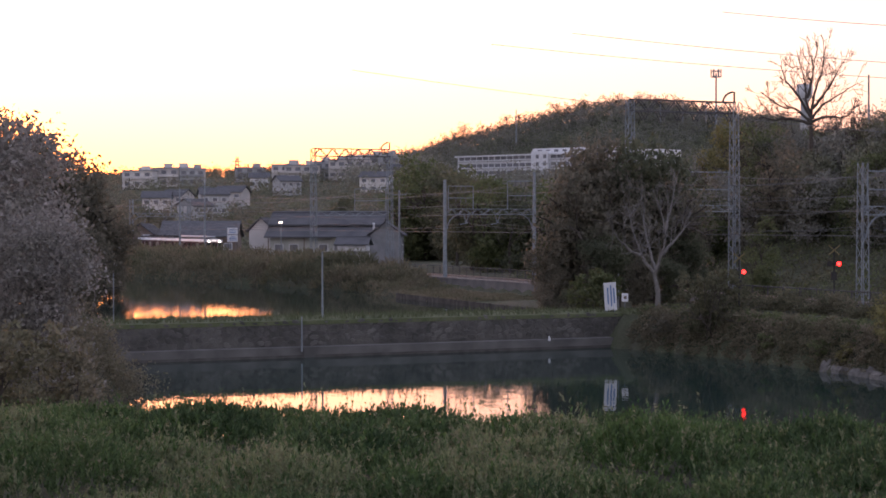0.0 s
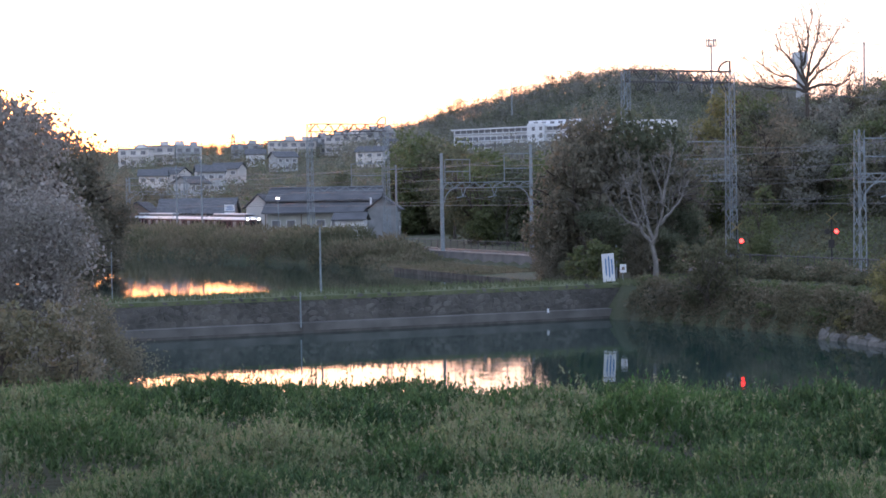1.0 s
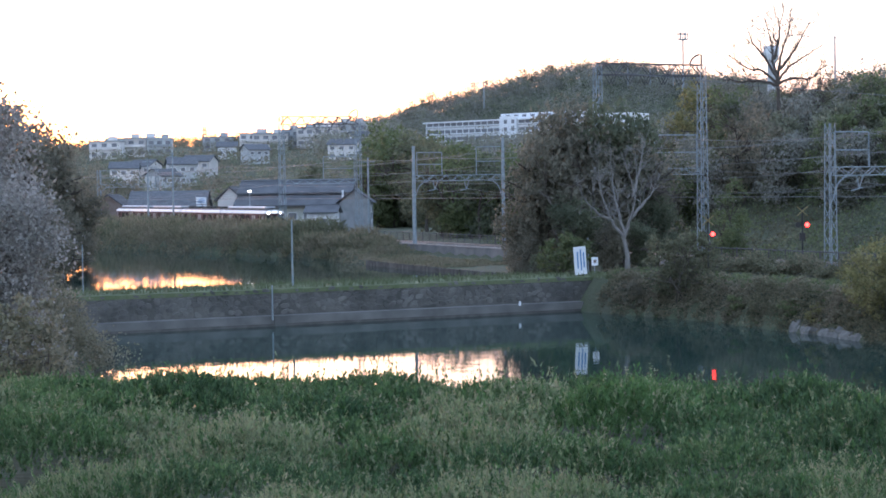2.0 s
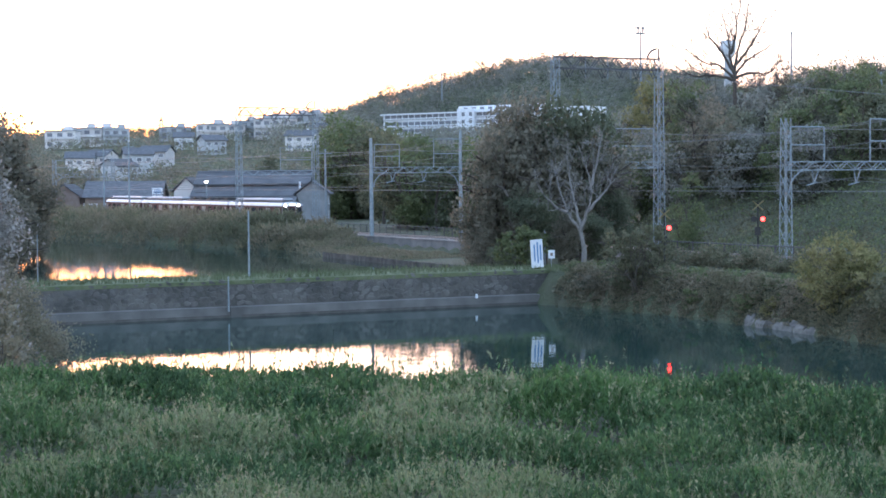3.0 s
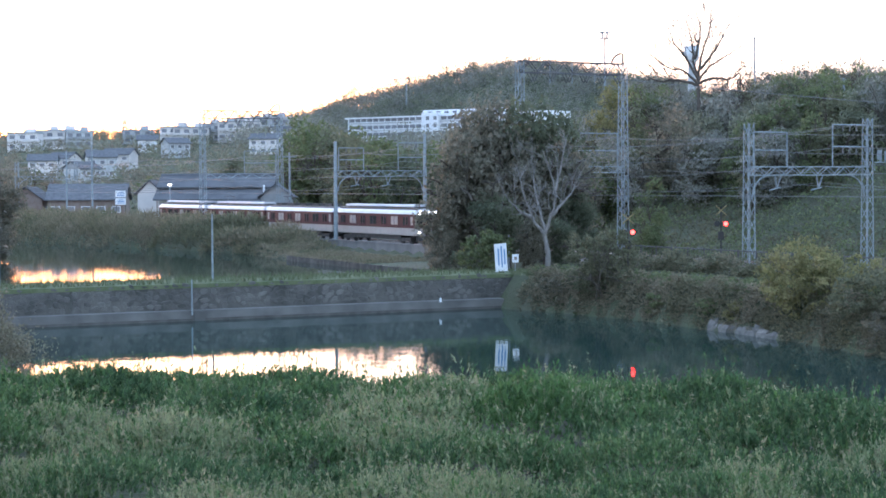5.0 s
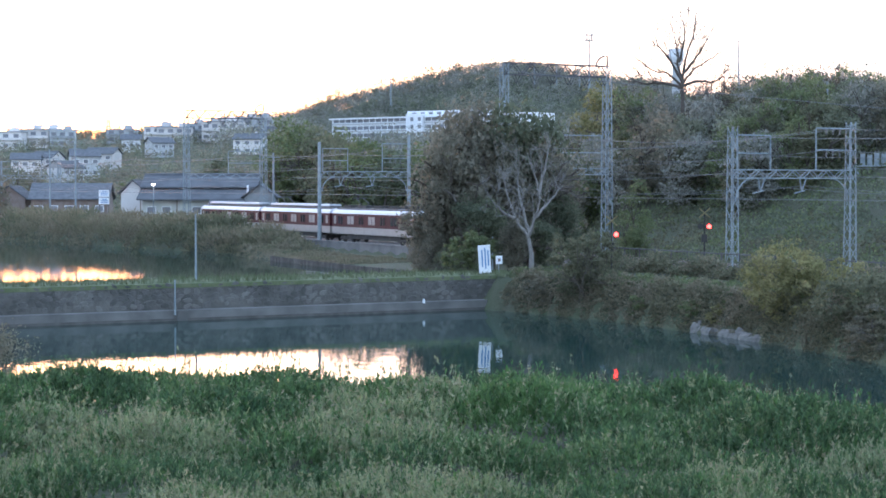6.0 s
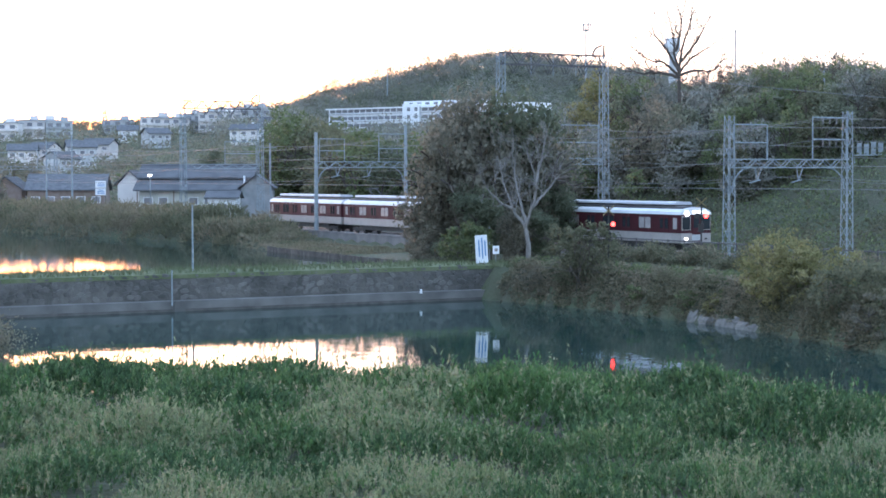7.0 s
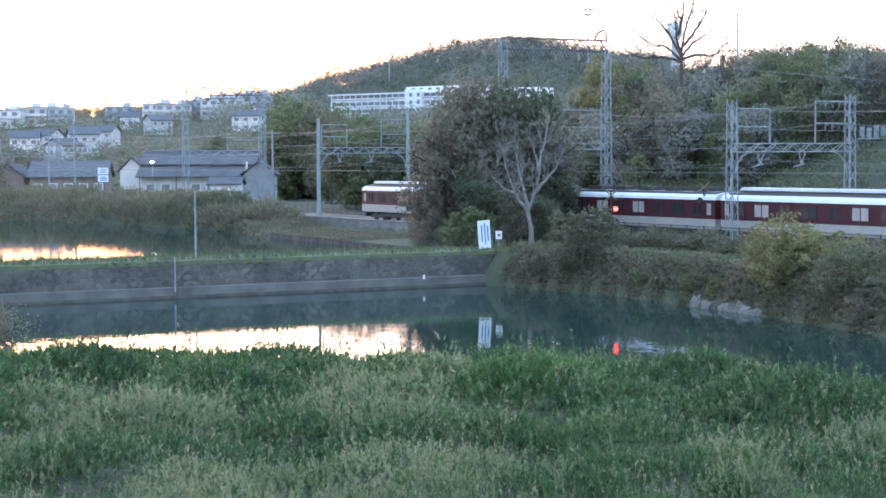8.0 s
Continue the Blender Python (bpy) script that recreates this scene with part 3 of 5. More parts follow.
def tree_meshes(seed, h, w, clumps, per, leaf, size, trunk_r=0.2, low=0.25, depth=3, blobs=None, bark=None):
    rng = np.random.default_rng(seed)
    g = Soup()
    tips = []
    branches(rng, g, Vector((0, 0, -0.3)), Vector((0, 0, 1)), h * 0.3, trunk_r, depth, 0.55, 0, tips)
    if blobs is None:
        blobs = []
        for i in range(7):
            t = rng.uniform(0, 2 * math.pi)
            k = rng.uniform(0.1, 0.55) * w / 2
            z = h * rng.uniform(low + 0.12, 0.82)
            s = rng.uniform(0.4, 0.65) * w / 2
            blobs.append((k * math.cos(t), k * math.sin(t), z, s, s, s * 0.9 * h / w * 0.75))
    pts = crown_points(rng, clumps, blobs)
    rad = rng.uniform(0.5, 1.0, len(pts)) * w * 0.07
    leaves = scatter_leaves(rng, pts, rad, per, size)
    return g.mesh("trunk", bark or BARK), quads("crown", leaves, leaf)


def tree(meshes, x, y, label, z=None, s=1.0, turn=0.0, name="tree", group="", stretch=1.0):
    z = float(ground_z(x, y)) if z is None else z
    t = thing(name, label, "tree", pose(x, y, z, 0, 0, turn), group)
    t.scale = (s, s, s * stretch)
    part("trunk", meshes[0], BARK, t)
    part("crown", meshes[1], BARK, t)
    return t


def bare_tree_mesh(seed, h, r, depth=5, spread=0.5, bark=None, thin=0.04, stem=0.25, limbs=4, rise=(0.35, 0.9), wide=0.27):
    """A leafless tree: a trunk of stem times h, then limbs that fork."""
    rng = np.random.default_rng(seed)
    g = Soup()
    p, d = Vector((0, 0, -0.4)), Vector((0, 0, 1))
    q = Vector((0.02 * h, 0, stem * h))
    g.path([p, (p + q) / 2 + Vector((0.01 * h, 0.01 * h, 0)), q], [r * 1.25, r, r * 0.85], 8)
    trunk, g = g, Soup()
    reach = h * (1 - stem) * wide
    branches(rng, g, q, d, reach * 1.1, r * 0.75, depth - 1, spread, thin=thin)
    for i in range(limbs):
        k = 2 * math.pi * (i + rng.uniform(-0.3, 0.3)) / limbs
        e = Vector((math.cos(k), math.sin(k), rng.uniform(*rise))).normalized()
        branches(rng, g, q - Vector((0, 0, rng.uniform(0, 0.08) * h)), e, reach, r * 0.6, depth - 1, spread, thin=thin)
    return trunk.mesh("trunk", bark or BARK), g.mesh("branches", bark or BARK)


def full_blobs(seed, h, w, low):
    """Overlapping masses that fill a dense crown down to low (share of h)."""
    r2 = np.random.default_rng(seed)
    out = []
    for i in range(11):
        t, z = r2.uniform(0, 2 * math.pi), r2.uniform(low + 0.1, 0.86)
        wide = math.sin(math.pi * min(1, 0.25 + 0.75 * (1 - z))) ** 0.6
        k = r2.uniform(0.15, 0.6) * w / 2 * wide
        q = r2.uniform(0.3, 0.5) * w / 2
        out.append((k * math.cos(t), k * math.sin(t), z * h, q, q, q * 0.95))
    return out




def limb_tree(seed, trunk, limbs, r, bark, twigs=9, twig_len=1.0, thin=0.02, depth=2):
    """A leafless tree from a trunk and curving limbs, each a few turns in (x, z); twigs fork off the limbs."""
    r2 = np.random.default_rng(seed)
    stem = Soup().path([(x, 0, z) for x, z in trunk], [r * (1.1 - 0.5 * i / (len(trunk) - 1)) for i in range(len(trunk))], 9)
    g = Soup()
    for limb in limbs:
        turns = [Vector((x, 0, z)) for x, z in limb]
        lean, pts = r2.uniform(-0.45, 0.45), []
        for i in range(len(turns) - 1):
            a, b = turns[i], turns[i + 1]
            before, after = turns[max(i - 1, 0)], turns[min(i + 2, len(turns) - 1)]
            for j in range(5):
                t = j / 5
                p = a * (1 - t) + b * t + ((a - before) * (1 - t) - (after - b) * t) * (0.45 * t * (1 - t))
                p.y = lean * (p - turns[0]).length
                pts.append(p + Vector(r2.normal(size=3)) * 0.03)
        end = turns[-1].copy()
        end.y = lean * (end - turns[0]).length
        pts.append(end)
        n = len(pts) - 1
        g.path(pts, [max(thin, r * 0.6 * (1 - 0.82 * i / n)) for i in range(n + 1)], 6)
        for i in range(twigs):
            q = int(n * (0.25 + 0.75 * (i + r2.random()) / twigs))
            q = min(q, n)
            d = (pts[min(q + 1, n)] - pts[max(q - 1, 0)]).normalized()
            e = (d * 0.7 + Vector(r2.normal(size=3)) * 0.55 + Vector((0, 0, 0.35))).normalized()
            branches(r2, g, pts[q], e, twig_len * r2.uniform(0.5, 1.0), max(thin, r * 0.2 * (1 - 0.6 * q / n)), depth, 0.45, thin=thin)
    return stem.mesh("trunk", bark), g.mesh("branches", bark)


LEAVES = (LEAF_OLIVE, LEAF_BROWN, LEAF_GREEN, LEAF_DARK, LEAF_OLIVE, HILL_GREEN, HILL_GREY, LEAF_YELLOW)
DENSE = [tree_meshes(10 + i, 11, 9, 360, 19, (LEAF_DARK, LEAF_BROWN)[i], 0.18, 0.25, blobs=full_blobs(10 + i, 11, 9, 0.05)) for i in range(2)]
BROAD = [tree_meshes(20 + i, 11, 8, 170, 13, LEAVES[i], 0.22, blobs=full_blobs(20 + i, 11, 8, 0.0)) for i in range(8)]
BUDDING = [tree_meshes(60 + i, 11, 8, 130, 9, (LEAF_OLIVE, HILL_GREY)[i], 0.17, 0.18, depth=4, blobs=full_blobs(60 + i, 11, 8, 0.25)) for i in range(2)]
BARE = [bare_tree_mesh(30 + i, 11, 0.18, 5, 0.4, limbs=3) for i in range(3)]
rng = np.random.default_rng(5)


def plan_at(bearing, d):
    """x at a bearing given in mils, d metres out."""
    return bearing * d / 1000


# dense trees between the dam and the railway
for b, d, s, k, st in ((-10, 139, 0.42, 1, 1), (-7, 142, 0.7, 1, 1.1), (3, 141, 0.95, 1, 1.2), (14, 143, 1.07, 1, 1.25), (22, 138, 0.6, 0, 1), (26, 145, 1.08, 1, 1.3), (36, 147, 1.08, 0, 1.27),
                       (47, 147, 1.0, 1, 1.14), (58, 150, 0.9, 1, 1.12), (66, 146, 0.55, 0, 1), (40, 137, 0.45, 1, 1), (56, 138, 0.4, 0, 1), (-12, 135, 0.3, 1, 1), (4, 134, 0.35, 0, 1)):
    tree(DENSE[k], plan_at(b, d), d, "dense brownish evergreen tree beside the pond", s=s, turn=rng.uniform(0, 360), group="trees by the dam", stretch=st)
PALE = limb_tree(63, [(0, -0.4), (0.05, 1.0), (-0.2, 2.2)], [[(-0.2, 2.1), (-1.0, 3.1), (-1.5, 4.2), (-2.1, 6.3)], [(-0.2, 2.1), (0.3, 3.4), (0.5, 4.8), (-0.4, 7.1)], [(0.45, 4.5), (0.9, 5.8), (1.4, 7.7)],
                     [(0.3, 3.3), (1.4, 4.3), (2.3, 5.2)], [(-1.1, 3.2), (-2.0, 3.6), (-3.0, 4.6)], [(-0.1, 2.3), (-0.7, 4.2), (-0.9, 6.2)]], 0.2, PALE_BARK, 8, 1.1, 0.014)
tree(PALE, plan_at(48, 131), 131, "leafless pale-barked tree beside the dam", s=1.08, stretch=1.18, name="bare_tree")

# hillside wood behind the railway on the right
def crest_limit(b):
    """How high the wood's crest stands at a bearing, as a share of the distance."""
    return float(np.interp(b, (50, 60, 70, 86, 102, 118, 134, 148, 163, 199, 224, 252, 290), (0.024, 0.03, 0.038, 0.05, 0.055, 0.053, 0.051, 0.054, 0.058, 0.062, 0.066, 0.06, 0.056)))


for i in range(290):
    b, d = rng.uniform(56, 290), rng.uniform(168, 262)
    x = plan_at(b, d)
    c = track_coords(x, d)[1]
    if c < 17 + 9 * rng.random() or (b > 100 and c < 21) or c > 84:
        continue
    tallest = (EYE + crest_limit(b) * d - float(ground_z(x, d))) / 10.4
    if tallest < 0.3:
        continue
    s = min(tallest * rng.uniform(0.88, 1.03), rng.uniform(0.6, 0.95))
    if c > 38 and rng.random() < 0.6:
        tree((BARE + BUDDING)[i % 5], x, d, "leafless woodland tree on the hillside", s=s, turn=rng.uniform(0, 360), name="bare_tree", group="hillside wood")
    else:
        tree(BROAD[int(rng.choice([0, 1, 2, 4, 5, 6, 5, 6]))], x, d, "woodland tree on the hillside", s=s, turn=rng.uniform(0, 360), group="hillside wood")
# leafless trees along the crest of the wood
for i in range(46):
    b, d = 92 + i * 4.3 + rng.uniform(-1.5, 1.5), rng.uniform(252, 268)
    x = plan_at(b, d)
    s = (EYE + (crest_limit(b) + 0.006) * d - float(ground_z(x, d))) / 10.6 * rng.uniform(0.9, 1.06)
    if s > 0.25:
        tree((BARE + BUDDING)[(i * 3) % 5], x, d, "leafless tree on the crest of the wood", s=s, turn=rng.uniform(0, 360), name="bare_tree", group="trees on the crest")
# single trees along the crest of the far hill
for i in range(34):
    b, d = -82 + i * 5.0 + rng.uniform(-2, 2), rng.uniform(880, 912)
    x = plan_at(b, d)
    tree((BARE + BUDDING)[i % 5], x, d, "budding tree on the crest of the far hill", s=rng.uniform(0.75, 1.15), turn=rng.uniform(0, 360), group="trees on the far crest")
# trees that stand out of the wood
for b, d, s, k, st, label in ((88, 225, 0.9, 7, 1.0, "broad yellow-green tree on the hillside"), (80, 228, 0.8, 7, 1.0, "broad yellow-green tree on the hillside"), (108, 158, 0.5, 2, 1.25, "young bright green tree above the railway"),
                              (103, 156, 0.38, 2, 1.0, "young bright green tree above the railway"), (184, 186, 0.7, 3, 1.1, "tall dark green evergreen on the hillside"), (190, 190, 0.6, 3, 1.0, "dark green evergreen on the hillside"),
                              (177, 184, 0.55, 3, 1.0, "dark green evergreen on the hillside")):
    tree(BROAD[k], plan_at(b, d), d, label, s=s, turn=b * 11 % 360, stretch=st)
# wood behind the railway in the middle
for i in range(60):
    b, d = rng.uniform(-99, 30), rng.uniform(220, 250)
    d += 75 * float(smooth(-55, -75, b))
    x = plan_at(b, d)
    if track_coords(x, d)[1] < 13:
        continue
    y_top = float(np.interp(b, (-100, -92, -80, -62, -25, 30), (0.012, 0.034, 0.037, 0.03, 0.021, 0.02)))
    s = (EYE + y_top * d - float(ground_z(x, d))) / 10.4 * rng.uniform(0.85, 1.02)
    tree(BROAD[(0, 2, 3, 4)[i % 4]], x, d, "tall dark green tree behind the railway", s=s, turn=rng.uniform(0, 360), group="wood behind the railway")
# scattered trees among the far houses
for b, d, s, k in ((-133, 420, 1.0, 3), (-120, 440, 0.7, 0), (-104, 400, 0.9, 2), (-97, 380, 0.8, 0), (-168, 410, 0.7, 4), (-182, 380, 0.6, 2), (-198, 370, 0.7, 4), (-219, 360, 0.7, 1), (-236, 380, 0.9, 1),
                   (-246, 350, 0.9, 4), (-256, 330, 1.0, 1), (-146, 370, 0.5, 2), (-157, 400, 0.6, 4), (-112, 360, 0.6, 2)):
    tree(BROAD[k], plan_at(b, d), d, "tree among the houses on the slope", s=s, turn=b * 7 % 360, group="valley trees")
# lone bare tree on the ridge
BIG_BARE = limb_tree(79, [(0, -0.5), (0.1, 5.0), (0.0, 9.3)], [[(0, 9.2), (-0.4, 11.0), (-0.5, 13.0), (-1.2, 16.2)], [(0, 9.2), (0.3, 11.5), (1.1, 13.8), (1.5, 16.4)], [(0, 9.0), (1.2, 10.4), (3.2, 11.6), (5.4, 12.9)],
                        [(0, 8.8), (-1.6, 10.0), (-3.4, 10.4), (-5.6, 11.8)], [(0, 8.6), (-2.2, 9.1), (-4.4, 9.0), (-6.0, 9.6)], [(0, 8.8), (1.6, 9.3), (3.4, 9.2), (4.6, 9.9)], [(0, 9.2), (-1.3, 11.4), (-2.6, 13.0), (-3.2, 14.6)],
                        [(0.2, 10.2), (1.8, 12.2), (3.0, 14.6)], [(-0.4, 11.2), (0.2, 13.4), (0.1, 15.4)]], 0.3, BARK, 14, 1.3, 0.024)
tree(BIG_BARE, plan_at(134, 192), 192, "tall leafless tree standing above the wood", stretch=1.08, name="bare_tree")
# dark trees on the left shore
for b, d, s in ((-326, 165, 1.8), (-308, 168, 1.62), (-292, 172, 1.42), (-280, 176, 1.2), (-271, 178, 0.85), (-330, 140, 1.1), (-300, 150, 0.9), (-283, 160, 0.75), (-345, 150, 1.4), (-268, 170, 0.45), (-278, 145, 0.5), (-290, 135, 0.5), (-305, 128, 0.6)):
    tree(DENSE[1], plan_at(b, d), d, "dark tree on the pond shore", s=s, z=1.0, turn=rng.uniform(0, 360), group="shore trees")
CHERRY = tree_meshes(91, 9, 9, 460, 50, BLOSSOM, 0.1, 0.22, 0.1, blobs=full_blobs(91, 9, 9, 0.02))
tree(CHERRY, plan_at(-332, 72), 72, "flowering tree with faded pale blossom", z=2.2, s=1.2, name="blossom_tree")
tree(CHERRY, plan_at(-318, 66), 66, "flowering tree with faded pale blossom", z=1.4, s=0.85, turn=120, name="blossom_tree")


def bush(x, y, w, h, leaf, seed, label, size=0.12, clumps=110, per=30, z=None):
    r2 = np.random.default_rng(seed)
    z = float(ground_z(x, y)) if z is None else z
    blobs = [(r2.uniform(-0.3, 0.3) * w, r2.uniform(-0.25, 0.25) * w, h * r2.uniform(0.25, 0.6), w * 0.3, w * 0.3, h * 0.38) for i in range(5)]
    pts = crown_points(r2, clumps, blobs)
    t = thing("bush", label, "bush", pose(x, y, z))
    part("foliage", quads("foliage", scatter_leaves(r2, pts, r2.uniform(0.5, 1, len(pts)) * w * 0.045, per, size), leaf), leaf, t)
    for i in range(7):
        g = Soup()
        branches(r2, g, Vector((r2.uniform(-0.1, 0.1) * w, 0, -0.2)), Vector((r2.normal() * 0.5, r2.normal() * 0.5, 1)).normalized(), h * 0.35, 0.04, 2, thin=0.012)
        part("stem", g, BARK, t)
    return t


bush(plan_at(79, 116), 116, 4.2, 6.0, LEAF_OLIVE, 1, "tall olive-green bush on the pond bank", 0.1, 260, z=1.0)
for d, w, h, leaf, k in ((122, 2.6, 1.7, REED, 51), (120, 2.8, 1.9, LEAF_BROWN, 52), (117, 2.6, 1.8, REED, 53), (111, 2.6, 1.7, LEAF_GREEN, 54), (108.5, 2.6, 1.6, REED, 55),
                         (106, 2.8, 1.7, LEAF_GREEN, 56), (103.5, 2.6, 1.6, LEAF_YELLOW, 57), (101, 2.6, 1.5, REED, 58), (87, 4.0, 2.6, LEAF_BROWN, 59), (82, 4.0, 2.4, REED, 60)):
    bush(float(shore_right(d)) + 1.1, d, w, h, leaf, k, "low scrubby bush on the pond bank", 0.085, 80, z=0.5)
bush(plan_at(202, 98), 98, 6.0, 5.2, LEAF_YELLOW, 2, "spreading yellow-green bush on the bank", 0.1, 260, z=1.0)
bush(plan_at(222, 95), 95, 5.0, 4.6, LEAF_YELLOW, 6, "yellow-green bush with bare twigs on the bank", 0.1, 150, z=1.0)
bush(plan_at(245, 90), 91, 6.0, 3.4, LEAF_OLIVE, 3, "spreading olive bush on the bank", 0.1, 160, z=1.3)
for b, d, w, h, k in ((-325, 36, 3.2, 3.9, 21), (-300, 37, 3.0, 3.4, 22), (-278, 38, 2.6, 2.9, 23), (-262, 37, 2.0, 2.3, 24)):
    bush(plan_at(b, d), d, w, h, REED if k % 2 else LEAF_BROWN, k, "tangled dry bramble bush on the near bank", 0.06, 160, 34)
bush(plan_at(12, 128), 128, 3.6, 3.6, LEAF_GREEN, 4, "green bush beside the sign")


# ---- bank plants, reeds and hedge ----
def strip(name, label, path, n, h, leaf, width, size, seed, kind="stuff"):
    r2 = np.random.default_rng(seed)
    path = np.array(path, float)
    t = r2.uniform(0, len(path) - 1, n)
    i = np.minimum(t.astype(int), len(path) - 2)
    f = (t - i)[:, None]
    p = path[i] * (1 - f) + path[i + 1] * f
    p[:, 0] += r2.normal(size=n) * width
    p[:, 1] += r2.normal(size=n) * width
    z = ground_z(p[:, 0], p[:, 1])
    zz = z + h * r2.beta(1.6, 1.2, n) * (0.7 + 0.3 * np.sin(t * 9 + 1.3))
    pts = np.stack([p[:, 0], p[:, 1], zz], 1)
    me = quads(name, scatter_leaves(r2, pts, np.full(n, h * 0.13), 14, size), leaf)
    return tagged(new(name, me), label, "plants", kind=kind)


def mounds(x, y, mx, my, mr, mh):
    """Height of the tallest round mound over each place, and which mound it is."""
    top, which = np.zeros(len(x)), np.full(len(x), -1)
    for k in range(len(mx)):
        near = np.nonzero(np.abs(x - mx[k]) < mr[k])[0]
        u2 = ((x[near] - mx[k]) / mr[k]) ** 2 + ((y[near] - my[k]) / mr[k]) ** 2
        h = mh[k] * np.sqrt(np.clip(1 - u2, 0, 1))
        up = h > top[near]
        top[near[up]], which[near[up]] = h[up], k
    return top, which


def leafy_shoots(r2, p, axis_dir, tall, leaf, count, broad=0.24):
    """Upright shoots at p: leaves as bent four-cornered blades round a stem."""
    out, n = [], len(p)
    for j in range(count):
        k = r2.uniform(0.15, 1.0, (n, 1))
        q = p + axis_dir * tall[:, None] * k
        ang = r2.uniform(0, 2 * math.pi, n)
        ln = leaf * r2.uniform(0.6, 1.3, n) * (1.25 - 0.6 * k[:, 0])
        side = np.stack([np.cos(ang) * 0.75, np.sin(ang) * 0.75, r2.uniform(0.0, 1.1, n)], 1)
        d = (side + axis_dir * 0.55) * ln[:, None]
        w = np.stack([-np.sin(ang), np.cos(ang), r2.normal(size=n) * 0.3], 1) * (ln * broad)[:, None]
        mid = q + d * 0.5 + np.stack([np.zeros(n), np.zeros(n), ln * 0.12], 1)
        out.append(np.stack([q, mid - w, q + d, mid + w], 1))
    return np.concatenate(out)


def scrub_bank():
    """Rounded masses of dry reeds and scrub between the upper pond and the railway."""
    r2 = np.random.default_rng(11)

    def place(a, k):
        c = shore_upper(a) * (1 - k) - 5.5 * k
        return ORIGIN.x + ALONG.x * a + ACROSS.x * c, ORIGIN.y + ALONG.y * a + ACROSS.y * c

    def height(a):
        return np.interp(a, (-170, 0, 12, 24, 31, 37, 60), (3.0, 3.0, 3.1, 2.4, 1.3, 0.5, 0.25))

    m = 330
    ma, mk = r2.uniform(-172, 58, m), r2.uniform(-0.06, 1, m)
    mx, my = place(ma, mk)
    mr = r2.uniform(1.5, 3.2, m) * np.interp(ma, (20, 40), (1, 0.5))
    mh = height(ma) * r2.uniform(0.65, 1.1, m) * np.interp(mk, (0, 0.3, 1), (0.75, 0.95, 1.0))
    green = (r2.random(m) < 0.18) | ((ma > 12) & (ma < 22))
    n = 30000
    a, k = r2.uniform(-170, 60, n), r2.uniform(-0.08, 1, n)
    x, y = place(a, k)
    top, which = mounds(x, y, mx, my, mr, mh)
    top = np.maximum(top, 0.22 * height(a))
    z = ground_z(x, y)
    safe = np.maximum(which, 0)
    away = np.stack([(x - mx[safe]) / mr[safe], (y - my[safe]) / mr[safe], np.zeros(n)], 1) * np.where(which >= 0, 1, 0)[:, None] + np.array((0, 0, 0.8))
    for pick, leaf, name, label in ((~green[safe], REED, "reeds", "rounded masses of tall dry reeds on the bank below the railway"), (green[safe], LEAF_OLIVE, "bank_scrub", "green scrub among the reeds below the railway")):
        c, tris = int(pick.sum()), []
        for j in range(6):
            f = np.stack([x[pick], y[pick], z[pick] + top[pick] * r2.uniform(0, 1, c) ** 0.45], 1) + r2.normal(size=(c, 3)) * np.array((0.15, 0.15, 0.05))
            ln = r2.uniform(0.25, 0.7, c)[:, None] * np.clip(height(a[pick]) / 2, 0.25, 1)[:, None]
            d = (away[pick] + r2.normal(size=(c, 3)) * 0.45) * ln
            tip = f + d - np.array((0, 0, 0.12)) * ln
            w = np.cross(d, r2.normal(size=(c, 3)))
            w *= 0.055 / np.maximum(np.linalg.norm(w, axis=1), 1e-6)[:, None]
            mid = f + d * 0.55 + np.array((0, 0, 0.08)) * ln
            tris.append(np.stack([f, mid - w, tip, mid + w], 1))
        tagged(new(name, quads(name, np.concatenate(tris), leaf)), label, "plants", kind="stuff")


scrub_bank()


def hill_scrub():
    """Low scrub and rank grass on the slope behind the railway."""
    r2 = np.random.default_rng(17)
    n = 9000
    a, c = r2.uniform(20, 150, n), 9 + 46 * r2.beta(1.0, 1.6, n)
    x = ORIGIN.x + ALONG.x * a + ACROSS.x * c
    y = ORIGIN.y + ALONG.y * a + ACROSS.y * c
    lump = np.array([noise.noise((p * 0.16, q * 0.16, 5.5)) for p, q in zip(x, y)])
    z = ground_z(x, y) + r2.uniform(0.1, 1.0, n) * (0.5 + 1.6 * np.clip(lump + 0.2, 0, 1)) * smooth(9, 13, c)
    pts = np.stack([x, y, z], 1)
    kind = lump + r2.normal(size=n) * 0.2
    for pick, leaf, label in ((kind < -0.05, SLOPE_GRASS, "dry grass on the railway slope"), ((kind >= -0.05) & (kind < 0.25), LEAF_GREEN, "green scrub on the railway slope"), (kind >= 0.25, LEAF_DARK, "dark scrub on the railway slope")):
        tagged(new("slope_scrub", quads("slope_scrub", scatter_leaves(r2, pts[pick], np.full(pick.sum(), 0.42), 10, 0.15), leaf)), label, "plants", kind="stuff")


hill_scrub()
bankline = [(float(shore_right(y)) + 0.7, y) for y in (122, 116, 110, 104, 98, 92, 86, 78)]
strip("bank_scrub", "brown and green scrub along the pond bank", bankline, 3000, 0.9, REED, 0.45, 0.08, 12)
strip("bank_scrub", "dry grass hanging over the pond edge", [(x - 0.5, y) for x, y in bankline], 1500, 0.5, REED, 0.25, 0.06, 16)
strip("bank_scrub", "green scrub along the pond bank", [(x + 1.4, y + 1.0) for x, y in bankline], 1600, 0.7, LEAF_GREEN, 0.8, 0.08, 13)


